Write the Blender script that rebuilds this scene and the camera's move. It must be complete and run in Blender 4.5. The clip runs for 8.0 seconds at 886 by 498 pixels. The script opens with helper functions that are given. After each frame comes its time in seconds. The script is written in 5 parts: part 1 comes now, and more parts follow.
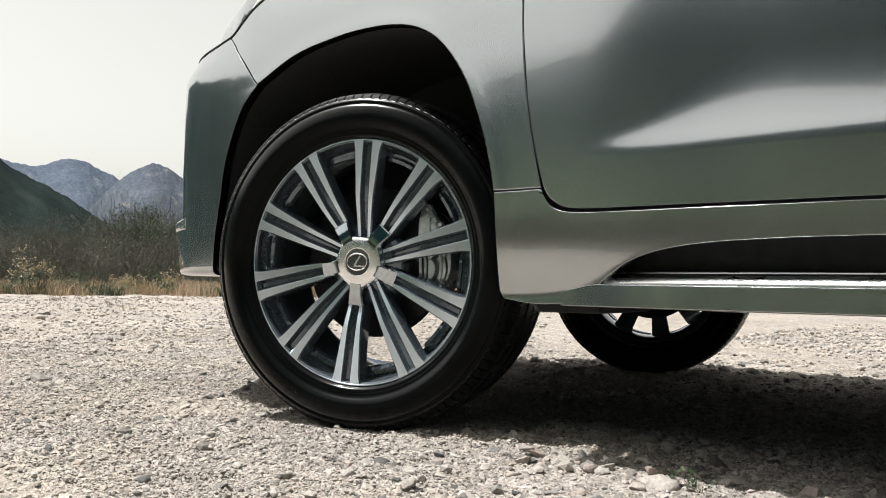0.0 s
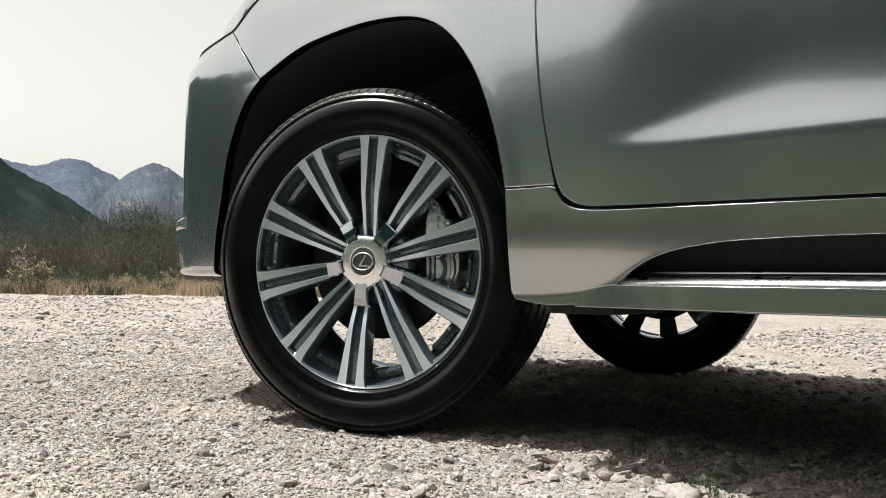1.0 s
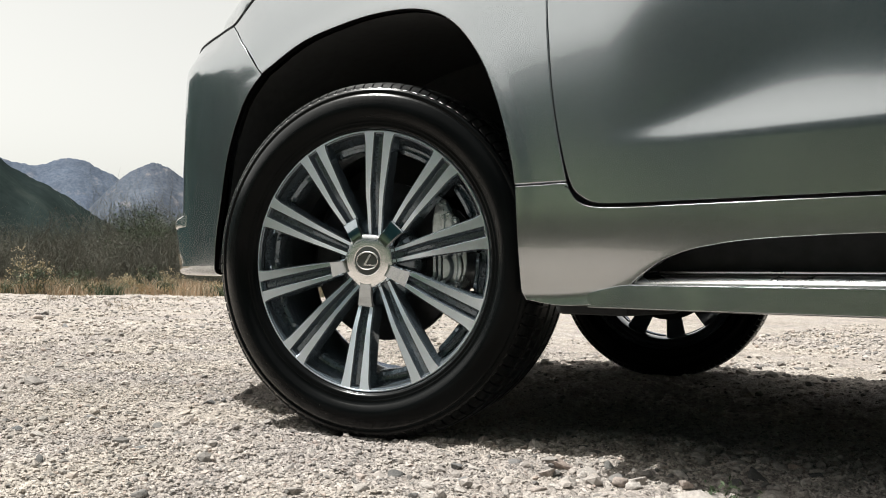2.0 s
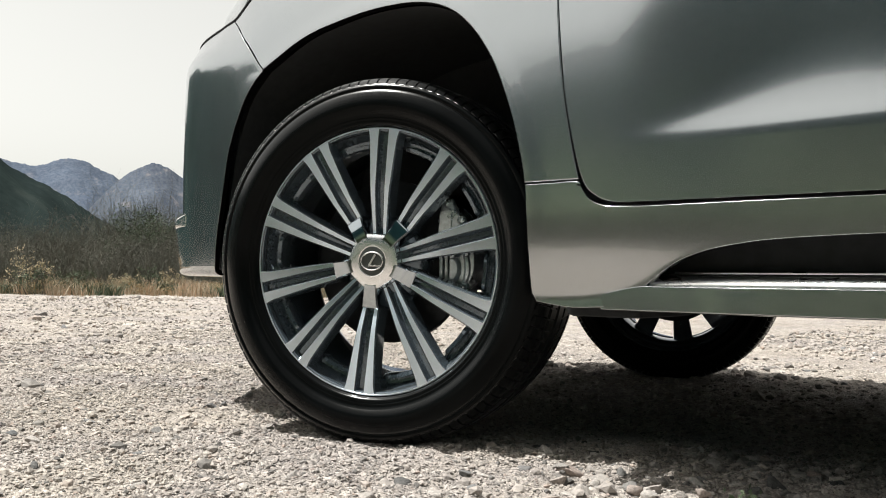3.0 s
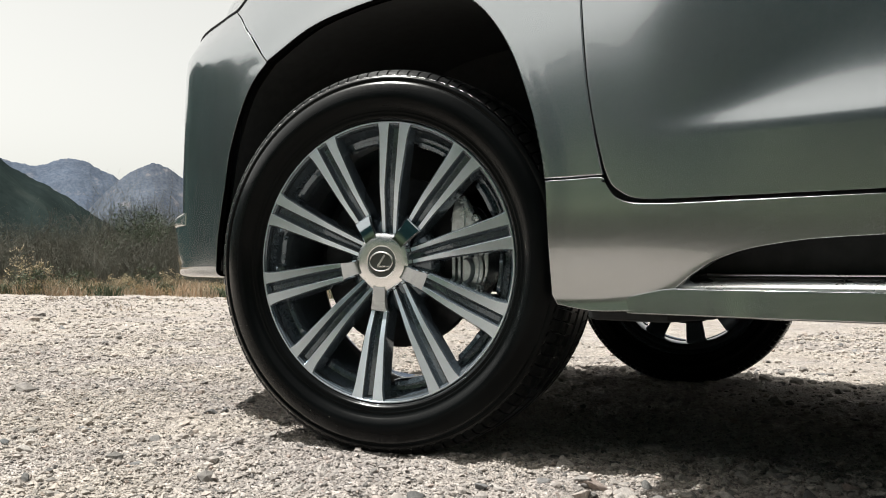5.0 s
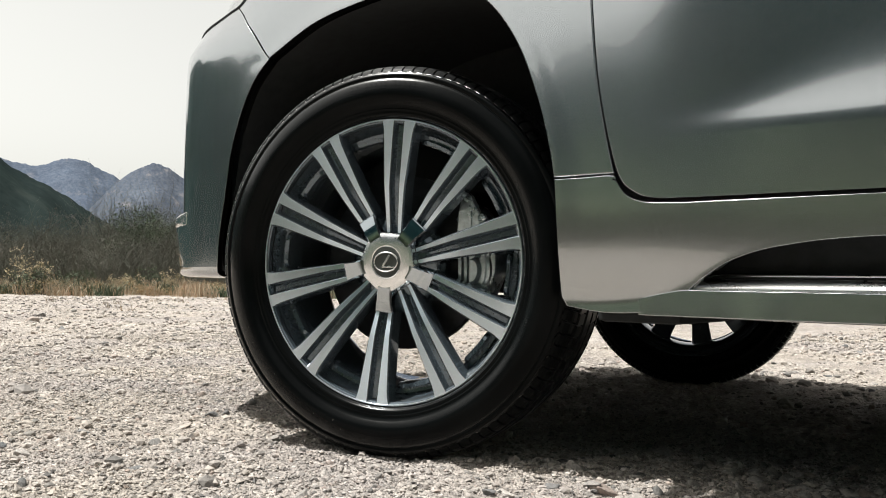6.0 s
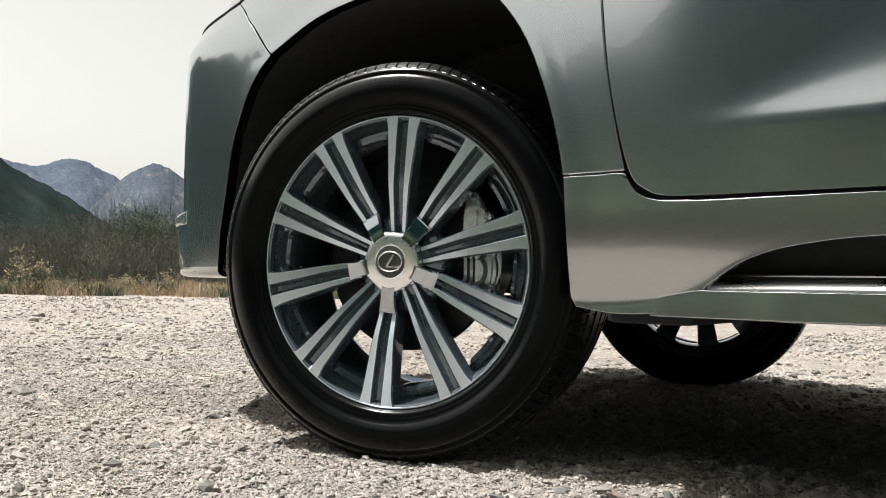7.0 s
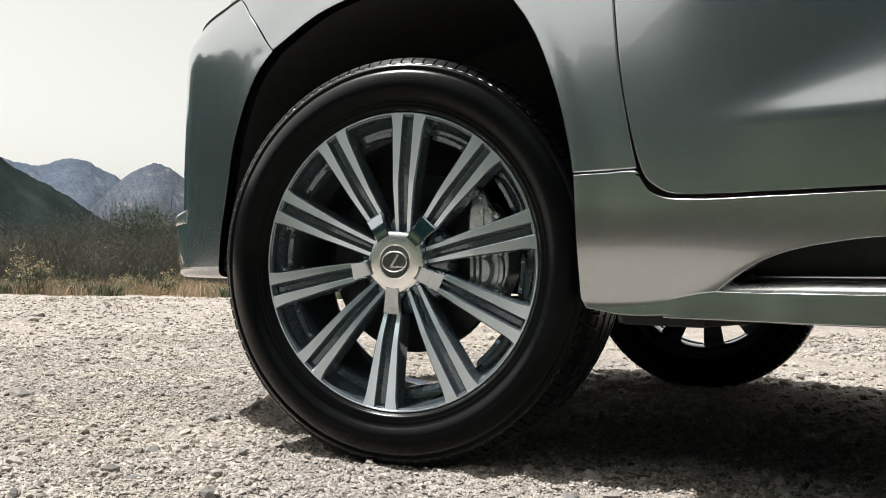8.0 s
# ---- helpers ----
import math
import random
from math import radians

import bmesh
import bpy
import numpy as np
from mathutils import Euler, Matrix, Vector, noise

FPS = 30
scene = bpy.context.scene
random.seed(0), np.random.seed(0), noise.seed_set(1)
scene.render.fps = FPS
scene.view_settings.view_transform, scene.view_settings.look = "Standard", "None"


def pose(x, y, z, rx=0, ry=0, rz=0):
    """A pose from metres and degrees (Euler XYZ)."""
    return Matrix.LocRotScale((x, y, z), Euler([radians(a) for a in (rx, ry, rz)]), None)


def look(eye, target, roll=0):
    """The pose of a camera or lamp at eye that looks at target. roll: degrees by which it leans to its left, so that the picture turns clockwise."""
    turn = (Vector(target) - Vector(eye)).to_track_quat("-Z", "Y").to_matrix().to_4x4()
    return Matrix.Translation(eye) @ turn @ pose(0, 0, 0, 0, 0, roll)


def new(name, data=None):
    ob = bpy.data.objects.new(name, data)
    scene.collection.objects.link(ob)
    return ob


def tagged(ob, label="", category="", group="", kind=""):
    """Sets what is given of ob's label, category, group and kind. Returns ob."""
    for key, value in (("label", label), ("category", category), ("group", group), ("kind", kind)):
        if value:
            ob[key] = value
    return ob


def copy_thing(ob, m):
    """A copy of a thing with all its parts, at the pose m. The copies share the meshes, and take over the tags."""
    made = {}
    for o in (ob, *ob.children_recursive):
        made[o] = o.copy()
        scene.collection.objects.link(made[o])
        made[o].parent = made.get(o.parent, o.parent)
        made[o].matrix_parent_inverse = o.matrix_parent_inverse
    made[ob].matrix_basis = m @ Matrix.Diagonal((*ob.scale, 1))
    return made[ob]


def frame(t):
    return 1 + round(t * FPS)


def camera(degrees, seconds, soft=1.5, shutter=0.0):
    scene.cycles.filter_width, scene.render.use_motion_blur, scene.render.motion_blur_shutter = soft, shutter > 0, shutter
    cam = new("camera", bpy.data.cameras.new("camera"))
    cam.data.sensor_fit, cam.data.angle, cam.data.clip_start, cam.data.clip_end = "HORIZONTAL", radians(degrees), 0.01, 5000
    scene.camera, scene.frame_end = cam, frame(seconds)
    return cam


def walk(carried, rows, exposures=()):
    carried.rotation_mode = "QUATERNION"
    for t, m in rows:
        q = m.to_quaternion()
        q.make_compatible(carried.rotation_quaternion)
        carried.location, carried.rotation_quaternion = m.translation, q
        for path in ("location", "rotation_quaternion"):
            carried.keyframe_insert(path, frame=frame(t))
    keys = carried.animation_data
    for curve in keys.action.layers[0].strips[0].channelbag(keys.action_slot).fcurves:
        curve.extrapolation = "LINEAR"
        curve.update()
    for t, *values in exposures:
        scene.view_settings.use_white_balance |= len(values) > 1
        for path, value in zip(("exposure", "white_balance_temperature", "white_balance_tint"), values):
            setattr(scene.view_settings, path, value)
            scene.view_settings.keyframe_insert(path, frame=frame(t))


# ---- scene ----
cam = camera(54.99, 8.0, soft=1.0)
# seconds, place, yaw, pitch, lean; x runs to the rear of the car, y into it, the hub of the front wheel stands over the origin
ROWS = [
    (0.0, 1.3616, -1.5034, 0.3320, 37.911, 2.235, 0.816),
    (0.5, 1.3405, -1.4892, 0.3320, 37.907, 2.226, 0.844),
    (1.0, 1.3133, -1.4702, 0.3326, 37.913, 2.218, 0.836),
    (1.5, 1.2912, -1.4550, 0.3324, 37.906, 2.206, 0.841),
    (3.0, 1.2306, -1.4113, 0.3332, 37.894, 2.247, 0.887),
    (3.5, 1.2096, -1.3968, 0.3346, 37.885, 2.266, 0.901),
    (4.0, 1.1906, -1.3834, 0.3349, 37.884, 2.274, 0.937),
    (4.5, 1.1743, -1.3713, 0.3350, 37.883, 2.271, 0.936),
    (6.0, 1.1309, -1.3419, 0.3359, 37.922, 2.296, 0.995),
    (6.5, 1.1174, -1.3314, 0.3364, 37.923, 2.292, 0.993),
    (7.0, 1.1032, -1.3218, 0.3357, 37.938, 2.307, 1.005),
    (7.5, 1.0900, -1.3112, 0.3364, 37.948, 2.296, 1.017),
    (8.0, 1.0742, -1.2997, 0.3368, 37.985, 2.299, 1.040),
]
walk(cam, [(t, pose(x, y, z, 90 + pitch, 0, yaw) @ pose(0, 0, 0, 0, 0, lean)) for t, x, y, z, yaw, pitch, lean in ROWS],
     exposures=[(0.0, 0.75, 6340, 8), (8.0, 0.75, 6340, 8)])

# ---- light: a bright hazy sky and one soft sun from the near side, high up ----
SUN_TO = Vector((-0.36, -0.27, 1.0)).normalized()
world = bpy.data.worlds.new("sky")
scene.world = world
world.use_nodes = True
wn = world.node_tree.nodes
wl = world.node_tree.links
sky = wn.new("ShaderNodeTexSky")
sky.sky_type = 'NISHITA'
sky.sun_disc = False
sky.sun_elevation = math.asin(SUN_TO.z)
sky.sun_rotation = math.atan2(SUN_TO.x, SUN_TO.y)
sky.air_density, sky.dust_density, sky.ozone_density = 1.0, 2.5, 1.0
haze = wn.new("ShaderNodeHueSaturation")
haze.inputs["Saturation"].default_value = 0.10
wl.new(sky.outputs["Color"], haze.inputs["Color"])
warm = wn.new("ShaderNodeMix")
warm.data_type, warm.blend_type = "RGBA", "MULTIPLY"
warm.inputs[0].default_value, warm.inputs[7].default_value = 1.0, (1.0, 0.956, 0.872, 1)
wl.new(haze.outputs["Color"], warm.inputs[6])
wl.new(warm.outputs[2], wn["Background"].inputs["Color"])
wn["Background"].inputs["Strength"].default_value = 0.117

sun_data = bpy.data.lights.new("sun", 'SUN')
sun_data.energy, sun_data.angle, sun_data.color = 4.85, radians(1.0), (1.0, 0.962, 0.900)
sun = new("sun", sun_data)
sun.matrix_world = look(SUN_TO * 50, (0, 0, 0))

# ---- materials ----
def material(name):
    m = bpy.data.materials.new(name)
    m.use_nodes = True
    return m, m.node_tree.nodes, m.node_tree.links, m.node_tree.nodes["Principled BSDF"]


def noise_tex(n, l, scale, detail=4.0, rough=0.55, coords="Object"):
    tc = n.new("ShaderNodeTexCoord")
    t = n.new("ShaderNodeTexNoise")
    t.inputs["Scale"].default_value, t.inputs["Detail"].default_value, t.inputs["Roughness"].default_value = scale, detail, rough
    l.new(tc.outputs[coords], t.inputs["Vector"])
    return t


def ramp(n, l, fac, stops):
    r = n.new("ShaderNodeValToRGB")
    while len(r.color_ramp.elements) < len(stops):
        r.color_ramp.elements.new(0.5)
    for e, (p, c) in zip(r.color_ramp.elements, stops):
        e.position, e.color = p, (*c, 1)
    l.new(fac, r.inputs["Fac"])
    return r


def mix(n, l, fac, a, b, mode="MIX"):
    m = n.new("ShaderNodeMix")
    m.data_type, m.blend_type = "RGBA", mode
    for sock, v in ((m.inputs[0], fac), (m.inputs[6], a), (m.inputs[7], b)):
        if isinstance(v, bpy.types.NodeSocket):
            l.new(v, sock)
        elif isinstance(v, (int, float)):
            sock.default_value = v
        else:
            sock.default_value = (*v, 1)
    return m.outputs[2]


def bump(n, l, b, height, strength, distance):
    k = n.new("ShaderNodeBump")
    k.inputs["Strength"].default_value, k.inputs["Distance"].default_value = strength, distance
    l.new(height, k.inputs["Height"])
    l.new(k.outputs["Normal"], b.inputs["Normal"])
    return k


def simple(name, color, rough, metal=0.0, spread=0.15, scale=30.0, relief=0.0, distance=0.001, coat=0.0):
    """A plain material with two scales of wear in its colour and gloss."""
    m, n, l, b = material(name)
    fine, broad = noise_tex(n, l, scale), noise_tex(n, l, scale * 0.12, 3)
    a = ramp(n, l, fine.outputs["Fac"], ((0.3, [c * (1 - spread) for c in color]), (0.7, [min(c * (1 + spread), 1) for c in color])))
    w = ramp(n, l, broad.outputs["Fac"], ((0.35, (1 - spread * 0.6,) * 3), (0.7, (1, 1, 1))))
    l.new(mix(n, l, 1.0, a.outputs[0], w.outputs[0], "MULTIPLY"), b.inputs["Base Color"])
    g = n.new("ShaderNodeMapRange")
    g.inputs["To Min"].default_value, g.inputs["To Max"].default_value = rough * 0.85, min(rough * 1.15, 1)
    l.new(broad.outputs["Fac"], g.inputs["Value"])
    l.new(g.outputs[0], b.inputs["Roughness"])
    b.inputs["Metallic"].default_value = metal
    b.inputs["Coat Weight"].default_value = coat
    if relief:
        bump(n, l, b, fine.outputs["Fac"], relief, distance)
    return m


def rubber_material(name, color, rough, facing, power, top):
    """Dull black rubber whose gloss rises steeply at grazing angles."""
    m, n, l, b = material(name)
    fine, broad = noise_tex(n, l, 70.0), noise_tex(n, l, 7.0, 3)
    c = ramp(n, l, broad.outputs["Fac"], ((0.35, [q * 0.75 for q in color]), (0.7, [q * 1.3 for q in color])))
    l.new(c.outputs[0], b.inputs["Base Color"])
    b.inputs["Roughness"].default_value = 0.9
    b.inputs["Specular IOR Level"].default_value = 0.0
    gloss = n.new("ShaderNodeBsdfAnisotropic")
    g = n.new("ShaderNodeMapRange")
    g.inputs["To Min"].default_value, g.inputs["To Max"].default_value = rough * 0.8, rough * 1.25
    l.new(fine.outputs["Fac"], g.inputs["Value"])
    l.new(g.outputs[0], gloss.inputs["Roughness"])
    edge = n.new("ShaderNodeLayerWeight")
    edge.inputs["Blend"].default_value = 0.5
    rise = n.new("ShaderNodeMath")
    rise.operation = "POWER"
    rise.inputs[1].default_value = power
    l.new(edge.outputs["Facing"], rise.inputs[0])
    amount = n.new("ShaderNodeMapRange")
    amount.inputs["To Min"].default_value, amount.inputs["To Max"].default_value = facing, top
    l.new(rise.outputs[0], amount.inputs["Value"])
    k = n.new("ShaderNodeBump")
    k.inputs["Strength"].default_value, k.inputs["Distance"].default_value = 0.1, 0.0005
    l.new(fine.outputs["Fac"], k.inputs["Height"])
    l.new(k.outputs["Normal"], gloss.inputs["Normal"])
    both = n.new("ShaderNodeMixShader")
    l.new(amount.outputs[0], both.inputs[0])
    l.new(b.outputs[0], both.inputs[1])
    l.new(gloss.outputs[0], both.inputs[2])
    l.new(both.outputs[0], n["Material Output"].inputs["Surface"])
    return m


def turned_material(name, color, rough):
    """Bright metal turned on a lathe: fine rings about the local y axis spread its reflections along the radius."""
    m, n, l, b = material(name)
    grain = noise_tex(n, l, 300.0)
    c = ramp(n, l, grain.outputs["Fac"], ((0.3, [q * 0.96 for q in color]), (0.7, [q * 1.03 for q in color])))
    l.new(c.outputs[0], b.inputs["Base Color"])
    b.inputs["Metallic"].default_value = 1.0
    b.inputs["Roughness"].default_value = rough
    b.inputs["Anisotropic"].default_value = 0.85
    b.inputs["Coat Weight"].default_value = 0.3
    b.inputs["Coat Roughness"].default_value = 0.05
    tc = n.new("ShaderNodeTexCoord")
    flat = n.new("ShaderNodeVectorMath")
    flat.operation = "MULTIPLY"
    flat.inputs[1].default_value = (1, 0, 1)
    l.new(tc.outputs["Object"], flat.inputs[0])
    out = n.new("ShaderNodeVectorTransform")
    out.vector_type, out.convert_from, out.convert_to = "VECTOR", "OBJECT", "WORLD"
    l.new(flat.outputs[0], out.inputs[0])
    l.new(out.outputs[0], b.inputs["Tangent"])
    return m


def paint_material():
    """Metallic paint: flakes that scatter widely, a smoother metal lobe and clear lacquer."""
    m, n, l, b = material("grey metallic paint")
    broad = noise_tex(n, l, 1.5, 3)
    c = ramp(n, l, broad.outputs["Fac"], ((0.35, (0.409, 0.427, 0.439)), (0.7, (0.427, 0.447, 0.460))))
    g = n.new("ShaderNodeMapRange")
    g.inputs["To Min"].default_value, g.inputs["To Max"].default_value = 0.13, 0.17
    l.new(broad.outputs["Fac"], g.inputs["Value"])
    wide = n.new("ShaderNodeBsdfPrincipled")
    for q in (b, wide):
        l.new(c.outputs[0], q.inputs["Base Color"])
        q.inputs["Metallic"].default_value = 1.0
        q.inputs["Coat Weight"].default_value = 1.0
        q.inputs["Coat Roughness"].default_value = 0.02
        q.inputs["Coat IOR"].default_value = 1.55
    l.new(g.outputs[0], b.inputs["Roughness"])
    wide.inputs["Roughness"].default_value = 0.34
    both = n.new("ShaderNodeMixShader")
    both.inputs[0].default_value = 0.165
    l.new(b.outputs[0], both.inputs[1])
    l.new(wide.outputs[0], both.inputs[2])
    l.new(both.outputs[0], n["Material Output"].inputs["Surface"])
    return m


def ground_material():
    """Sandy ground with grit: two sizes of small rounded grains over drifts of sand."""
    m, n, l, b = material("dry sandy gravel")
    coarse, mid, fine = (noise_tex(n, l, sc, d, 0.6) for sc, d in ((0.7, 4), (9, 5), (70, 5)))
    warp = noise_tex(n, l, 160, 2)
    tc = n.new("ShaderNodeTexCoord")
    cells = []
    for sc in (95.0, 260.0):
        v = n.new("ShaderNodeTexVoronoi")
        v.inputs["Scale"].default_value = sc
        l.new(mix(n, l, 0.012, tc.outputs["Object"], warp.outputs["Color"]), v.inputs["Vector"])
        cells.append(v)
    a = ramp(n, l, mid.outputs["Fac"], ((0.3, (0.370, 0.341, 0.325)), (0.52, (0.482, 0.450, 0.433)), (0.75, (0.567, 0.540, 0.525))))
    k = ramp(n, l, coarse.outputs["Fac"], ((0.35, (0.80, 0.79, 0.78)), (0.65, (1, 1, 1))))
    f = ramp(n, l, fine.outputs["Fac"], ((0.32, (0.62, 0.62, 0.62)), (0.6, (1, 1, 1))))
    c = mix(n, l, 1.0, a.outputs[0], k.outputs[0], "MULTIPLY")
    c = mix(n, l, 1.0, c, f.outputs[0], "MULTIPLY")
    patch = noise_tex(n, l, 1.7, 4)
    p = ramp(n, l, patch.outputs["Fac"], ((0.42, (1.09, 1.075, 1.04)), (0.60, (0.975, 0.970, 0.978))))
    c = mix(n, l, 1.0, c, p.outputs[0], "MULTIPLY")
    heights = []
    for v, amount in zip(cells, (0.75, 0.6)):
        g = ramp(n, l, v.outputs["Color"], ((0.0, (0.45, 0.45, 0.46)), (0.3, (0.8, 0.79, 0.77)), (0.7, (1.05, 1.03, 0.99)), (1.0, (1.3, 1.28, 1.25))))
        c = mix(n, l, amount, c, g.outputs[0], "MULTIPLY")
        h = n.new("ShaderNodeMapRange")
        h.inputs["From Max"].default_value, h.inputs["To Min"].default_value, h.inputs["To Max"].default_value = 0.7, 1.0, 0.0
        l.new(v.outputs["Distance"], h.inputs["Value"])
        heights.append(h.outputs[0])
    l.new(c, b.inputs["Base Color"])
    b.inputs["Roughness"].default_value = 0.95
    b.inputs["Specular IOR Level"].default_value = 0.09
    first = n.new("ShaderNodeBump")
    first.inputs["Strength"].default_value, first.inputs["Distance"].default_value = 0.9, 0.0045
    l.new(heights[0], first.inputs["Height"])
    lumps = noise_tex(n, l, 16.0, 3)
    third = n.new("ShaderNodeBump")
    third.inputs["Strength"].default_value, third.inputs["Distance"].default_value = 0.7, 0.02
    l.new(lumps.outputs["Fac"], third.inputs["Height"])
    l.new(third.outputs["Normal"], first.inputs["Normal"])
    second = bump(n, l, b, heights[1], 0.9, 0.0025)
    l.new(first.outputs["Normal"], second.inputs["Normal"])
    return m


def stone_material(name, by_object, shade=1.0):
    m, n, l, b = material(name)
    if by_object:
        o = n.new("ShaderNodeObjectInfo").outputs["Random"]
    else:
        o = n.new("ShaderNodeNewGeometry").outputs["Random Per Island"]
    r = ramp(n, l, o, ((0.0, (0.06, 0.06, 0.063)), (0.08, (0.13, 0.128, 0.126)), (0.2, (0.248, 0.233, 0.225)), (0.5, (0.333, 0.307, 0.290)), (0.86, (0.398, 0.371, 0.354)), (0.93, (0.28, 0.225, 0.200)), (1.0, (0.485, 0.467, 0.455))))
    t = noise_tex(n, l, 3.2 if by_object else 90, 6, 0.65)
    w = ramp(n, l, t.outputs["Fac"], ((0.3, (0.6, 0.6, 0.6)), (0.65, (1.05, 1.04, 1.0))))
    patch = noise_tex(n, l, 1.7, 4, coords="Object") if not by_object else None
    c = mix(n, l, 1.0, r.outputs[0], w.outputs[0], "MULTIPLY")
    if patch:
        p = ramp(n, l, patch.outputs["Fac"], ((0.42, (1.18, 1.15, 1.09)), (0.60, (1.03, 1.01, 1.015))))
        c = mix(n, l, 1.0, c, p.outputs[0], "MULTIPLY")
    if not by_object:
        c = mix(n, l, 0.20, c, (0.335, 0.311, 0.291))
    if shade < 1:
        c = mix(n, l, 1 - shade, c, (0.11, 0.115, 0.12))
    l.new(c, b.inputs["Base Color"])
    b.inputs["Roughness"].default_value = 0.85
    b.inputs["Specular IOR Level"].default_value = 0.3
    bump(n, l, b, t.outputs["Fac"], 0.8, 0.004 if by_object else 0.003)
    return m


def plant_material(name, colours, rough=0.8, patch=(0.7, 0.7, 0.7)):
    m, n, l, b = material(name)
    o = n.new("ShaderNodeNewGeometry").outputs["Random Per Island"]
    step = 1 / (len(colours) - 1)
    r = ramp(n, l, o, [(i * step, c) for i, c in enumerate(colours)])
    t = noise_tex(n, l, 0.5, 3)
    w = ramp(n, l, t.outputs["Fac"], ((0.36, patch), (0.62, (1.1, 1.1, 1.1))))
    l.new(mix(n, l, 1.0, r.outputs[0], w.outputs[0], "MULTIPLY"), b.inputs["Base Color"])
    b.inputs["Roughness"].default_value = rough
    b.inputs["Specular IOR Level"].default_value = 0.15
    return m


def slope_material(name, low, high, pale, scale, bearing=None, meadow=None):
    """Mountain flank: scrub with pale rock and scree in gullies."""
    m, n, l, b = material(name)
    tc = n.new("ShaderNodeTexCoord")
    mp = n.new("ShaderNodeMapping")
    mp.inputs["Scale"].default_value = (1, 1, 0.35)
    if bearing is None:
        l.new(tc.outputs["Object"], mp.inputs["Vector"])
    else:
        # gullies run down the slope, so the grain is long towards that bearing
        turn = n.new("ShaderNodeMapping")
        turn.inputs["Rotation"].default_value = (0, 0, radians(-bearing))
        l.new(tc.outputs["Object"], turn.inputs["Vector"])
        l.new(turn.outputs[0], mp.inputs["Vector"])
        mp.inputs["Scale"].default_value = (1, 0.45, 0.9)
    t = []
    for s, d in ((scale * 1.6, 6), (scale * 9, 6), (scale * 0.35, 3)):
        k = n.new("ShaderNodeTexNoise")
        k.inputs["Scale"].default_value, k.inputs["Detail"].default_value, k.inputs["Roughness"].default_value = s, d, 0.65
        l.new(mp.outputs[0], k.inputs["Vector"])
        t.append(k.outputs["Fac"])
    a = ramp(n, l, t[1], ((0.35, low), (0.62, high)))
    p = ramp(n, l, t[0], ((0.58, (0, 0, 0)), (0.70, (0.85, 0.85, 0.85))))
    c = mix(n, l, p.outputs[0], a.outputs[0], pale)
    v = ramp(n, l, t[2], ((0.35, (0.8, 0.8, 0.82)), (0.65, (1.1, 1.1, 1.08))))
    if meadow:
        # open meadow on the lower slopes, woods above an uneven tree line
        z = n.new("ShaderNodeSeparateXYZ")
        l.new(tc.outputs["Object"], z.inputs[0])
        up = n.new("ShaderNodeMath")
        up.operation = "MULTIPLY_ADD"
        up.inputs[1].default_value = 60.0
        l.new(t[0], up.inputs[0])
        l.new(z.outputs["Z"], up.inputs[2])
        line = n.new("ShaderNodeMapRange")
        line.inputs["From Min"].default_value, line.inputs["From Max"].default_value = 42.0, 80.0
        l.new(up.outputs[0], line.inputs["Value"])
        c = mix(n, l, line.outputs[0], meadow, c)
    l.new(mix(n, l, 1.0, c, v.outputs[0], "MULTIPLY"), b.inputs["Base Color"])
    b.inputs["Roughness"].default_value = 1.0
    b.inputs["Specular IOR Level"].default_value = 0.0
    return m


PAINT = paint_material()
GROUND = ground_material()
PEBBLE = stone_material("mixed pebbles", False)
STONE = stone_material("single stones", True)
DARK_STONE = stone_material("dark grey stones", True, 0.25)
BLACK_PLASTIC = simple("black plastic", (0.012, 0.012, 0.013), 0.55, 0, 0.2, 80, 0.1, 0.0005)
FLOCK = simple("matt black liner", (0.0140, 0.0162, 0.0172), 0.95, 0, 0.3, 40)
GUNMETAL = simple("dark grey wheel paint", (0.105, 0.132, 0.155), 0.14, 0.66, 0.1, 200, 0, 0, 0.6)
MACHINED = turned_material("lathe-turned aluminium", (0.655, 0.74, 0.82), 0.28)
BRUSHED = simple("bright polished cap", (0.92, 0.925, 0.93), 0.24, 1.0, 0.04, 200)
CHROME = simple("polished chrome", (0.46, 0.50, 0.53), 0.08, 1.0, 0.02, 120)
SKY_LEDGE = simple("ledge with reflected sky in its colour", (0.90, 0.89, 0.88), 0.24, 1.0, 0.04, 200)
SATIN = simple("satin metal strip", (0.62, 0.62, 0.615), 0.28, 1.0, 0.04, 120)
STEEL = simple("brake disc steel", (0.026, 0.028, 0.030), 0.5, 0.9, 0.3, 60)
CAST = simple("cast aluminium caliper", (0.48, 0.54, 0.56), 0.28, 0.75, 0.2, 120, 0.2, 0.0008)
EMBLEM_DARK = simple("dark grey emblem field", (0.055, 0.062, 0.058), 0.25, 0.2, 0.1, 200)
LAMP_DARK = simple("smoked headlight housing", (0.20, 0.19, 0.24), 0.2, 0.3, 0.2, 40, 0, 0, 1.0)
LAMP_PALE = simple("clear headlight edge", (0.75, 0.76, 0.77), 0.12, 0.0, 0.05, 40, 0, 0, 1.0)
WINDOW_TINT = simple("dark tinted car glass", (0.015, 0.018, 0.018), 0.05, 0.0, 0.1, 5, 0, 0, 1.0)
MARK = simple("pale grey flecks", (0.20, 0.19, 0.17), 0.9, 0, 0.2, 80)
RUBBER = rubber_material("tyre rubber", (0.0030, 0.0036, 0.0038), 0.21, 0.006, 3.0, 0.85)
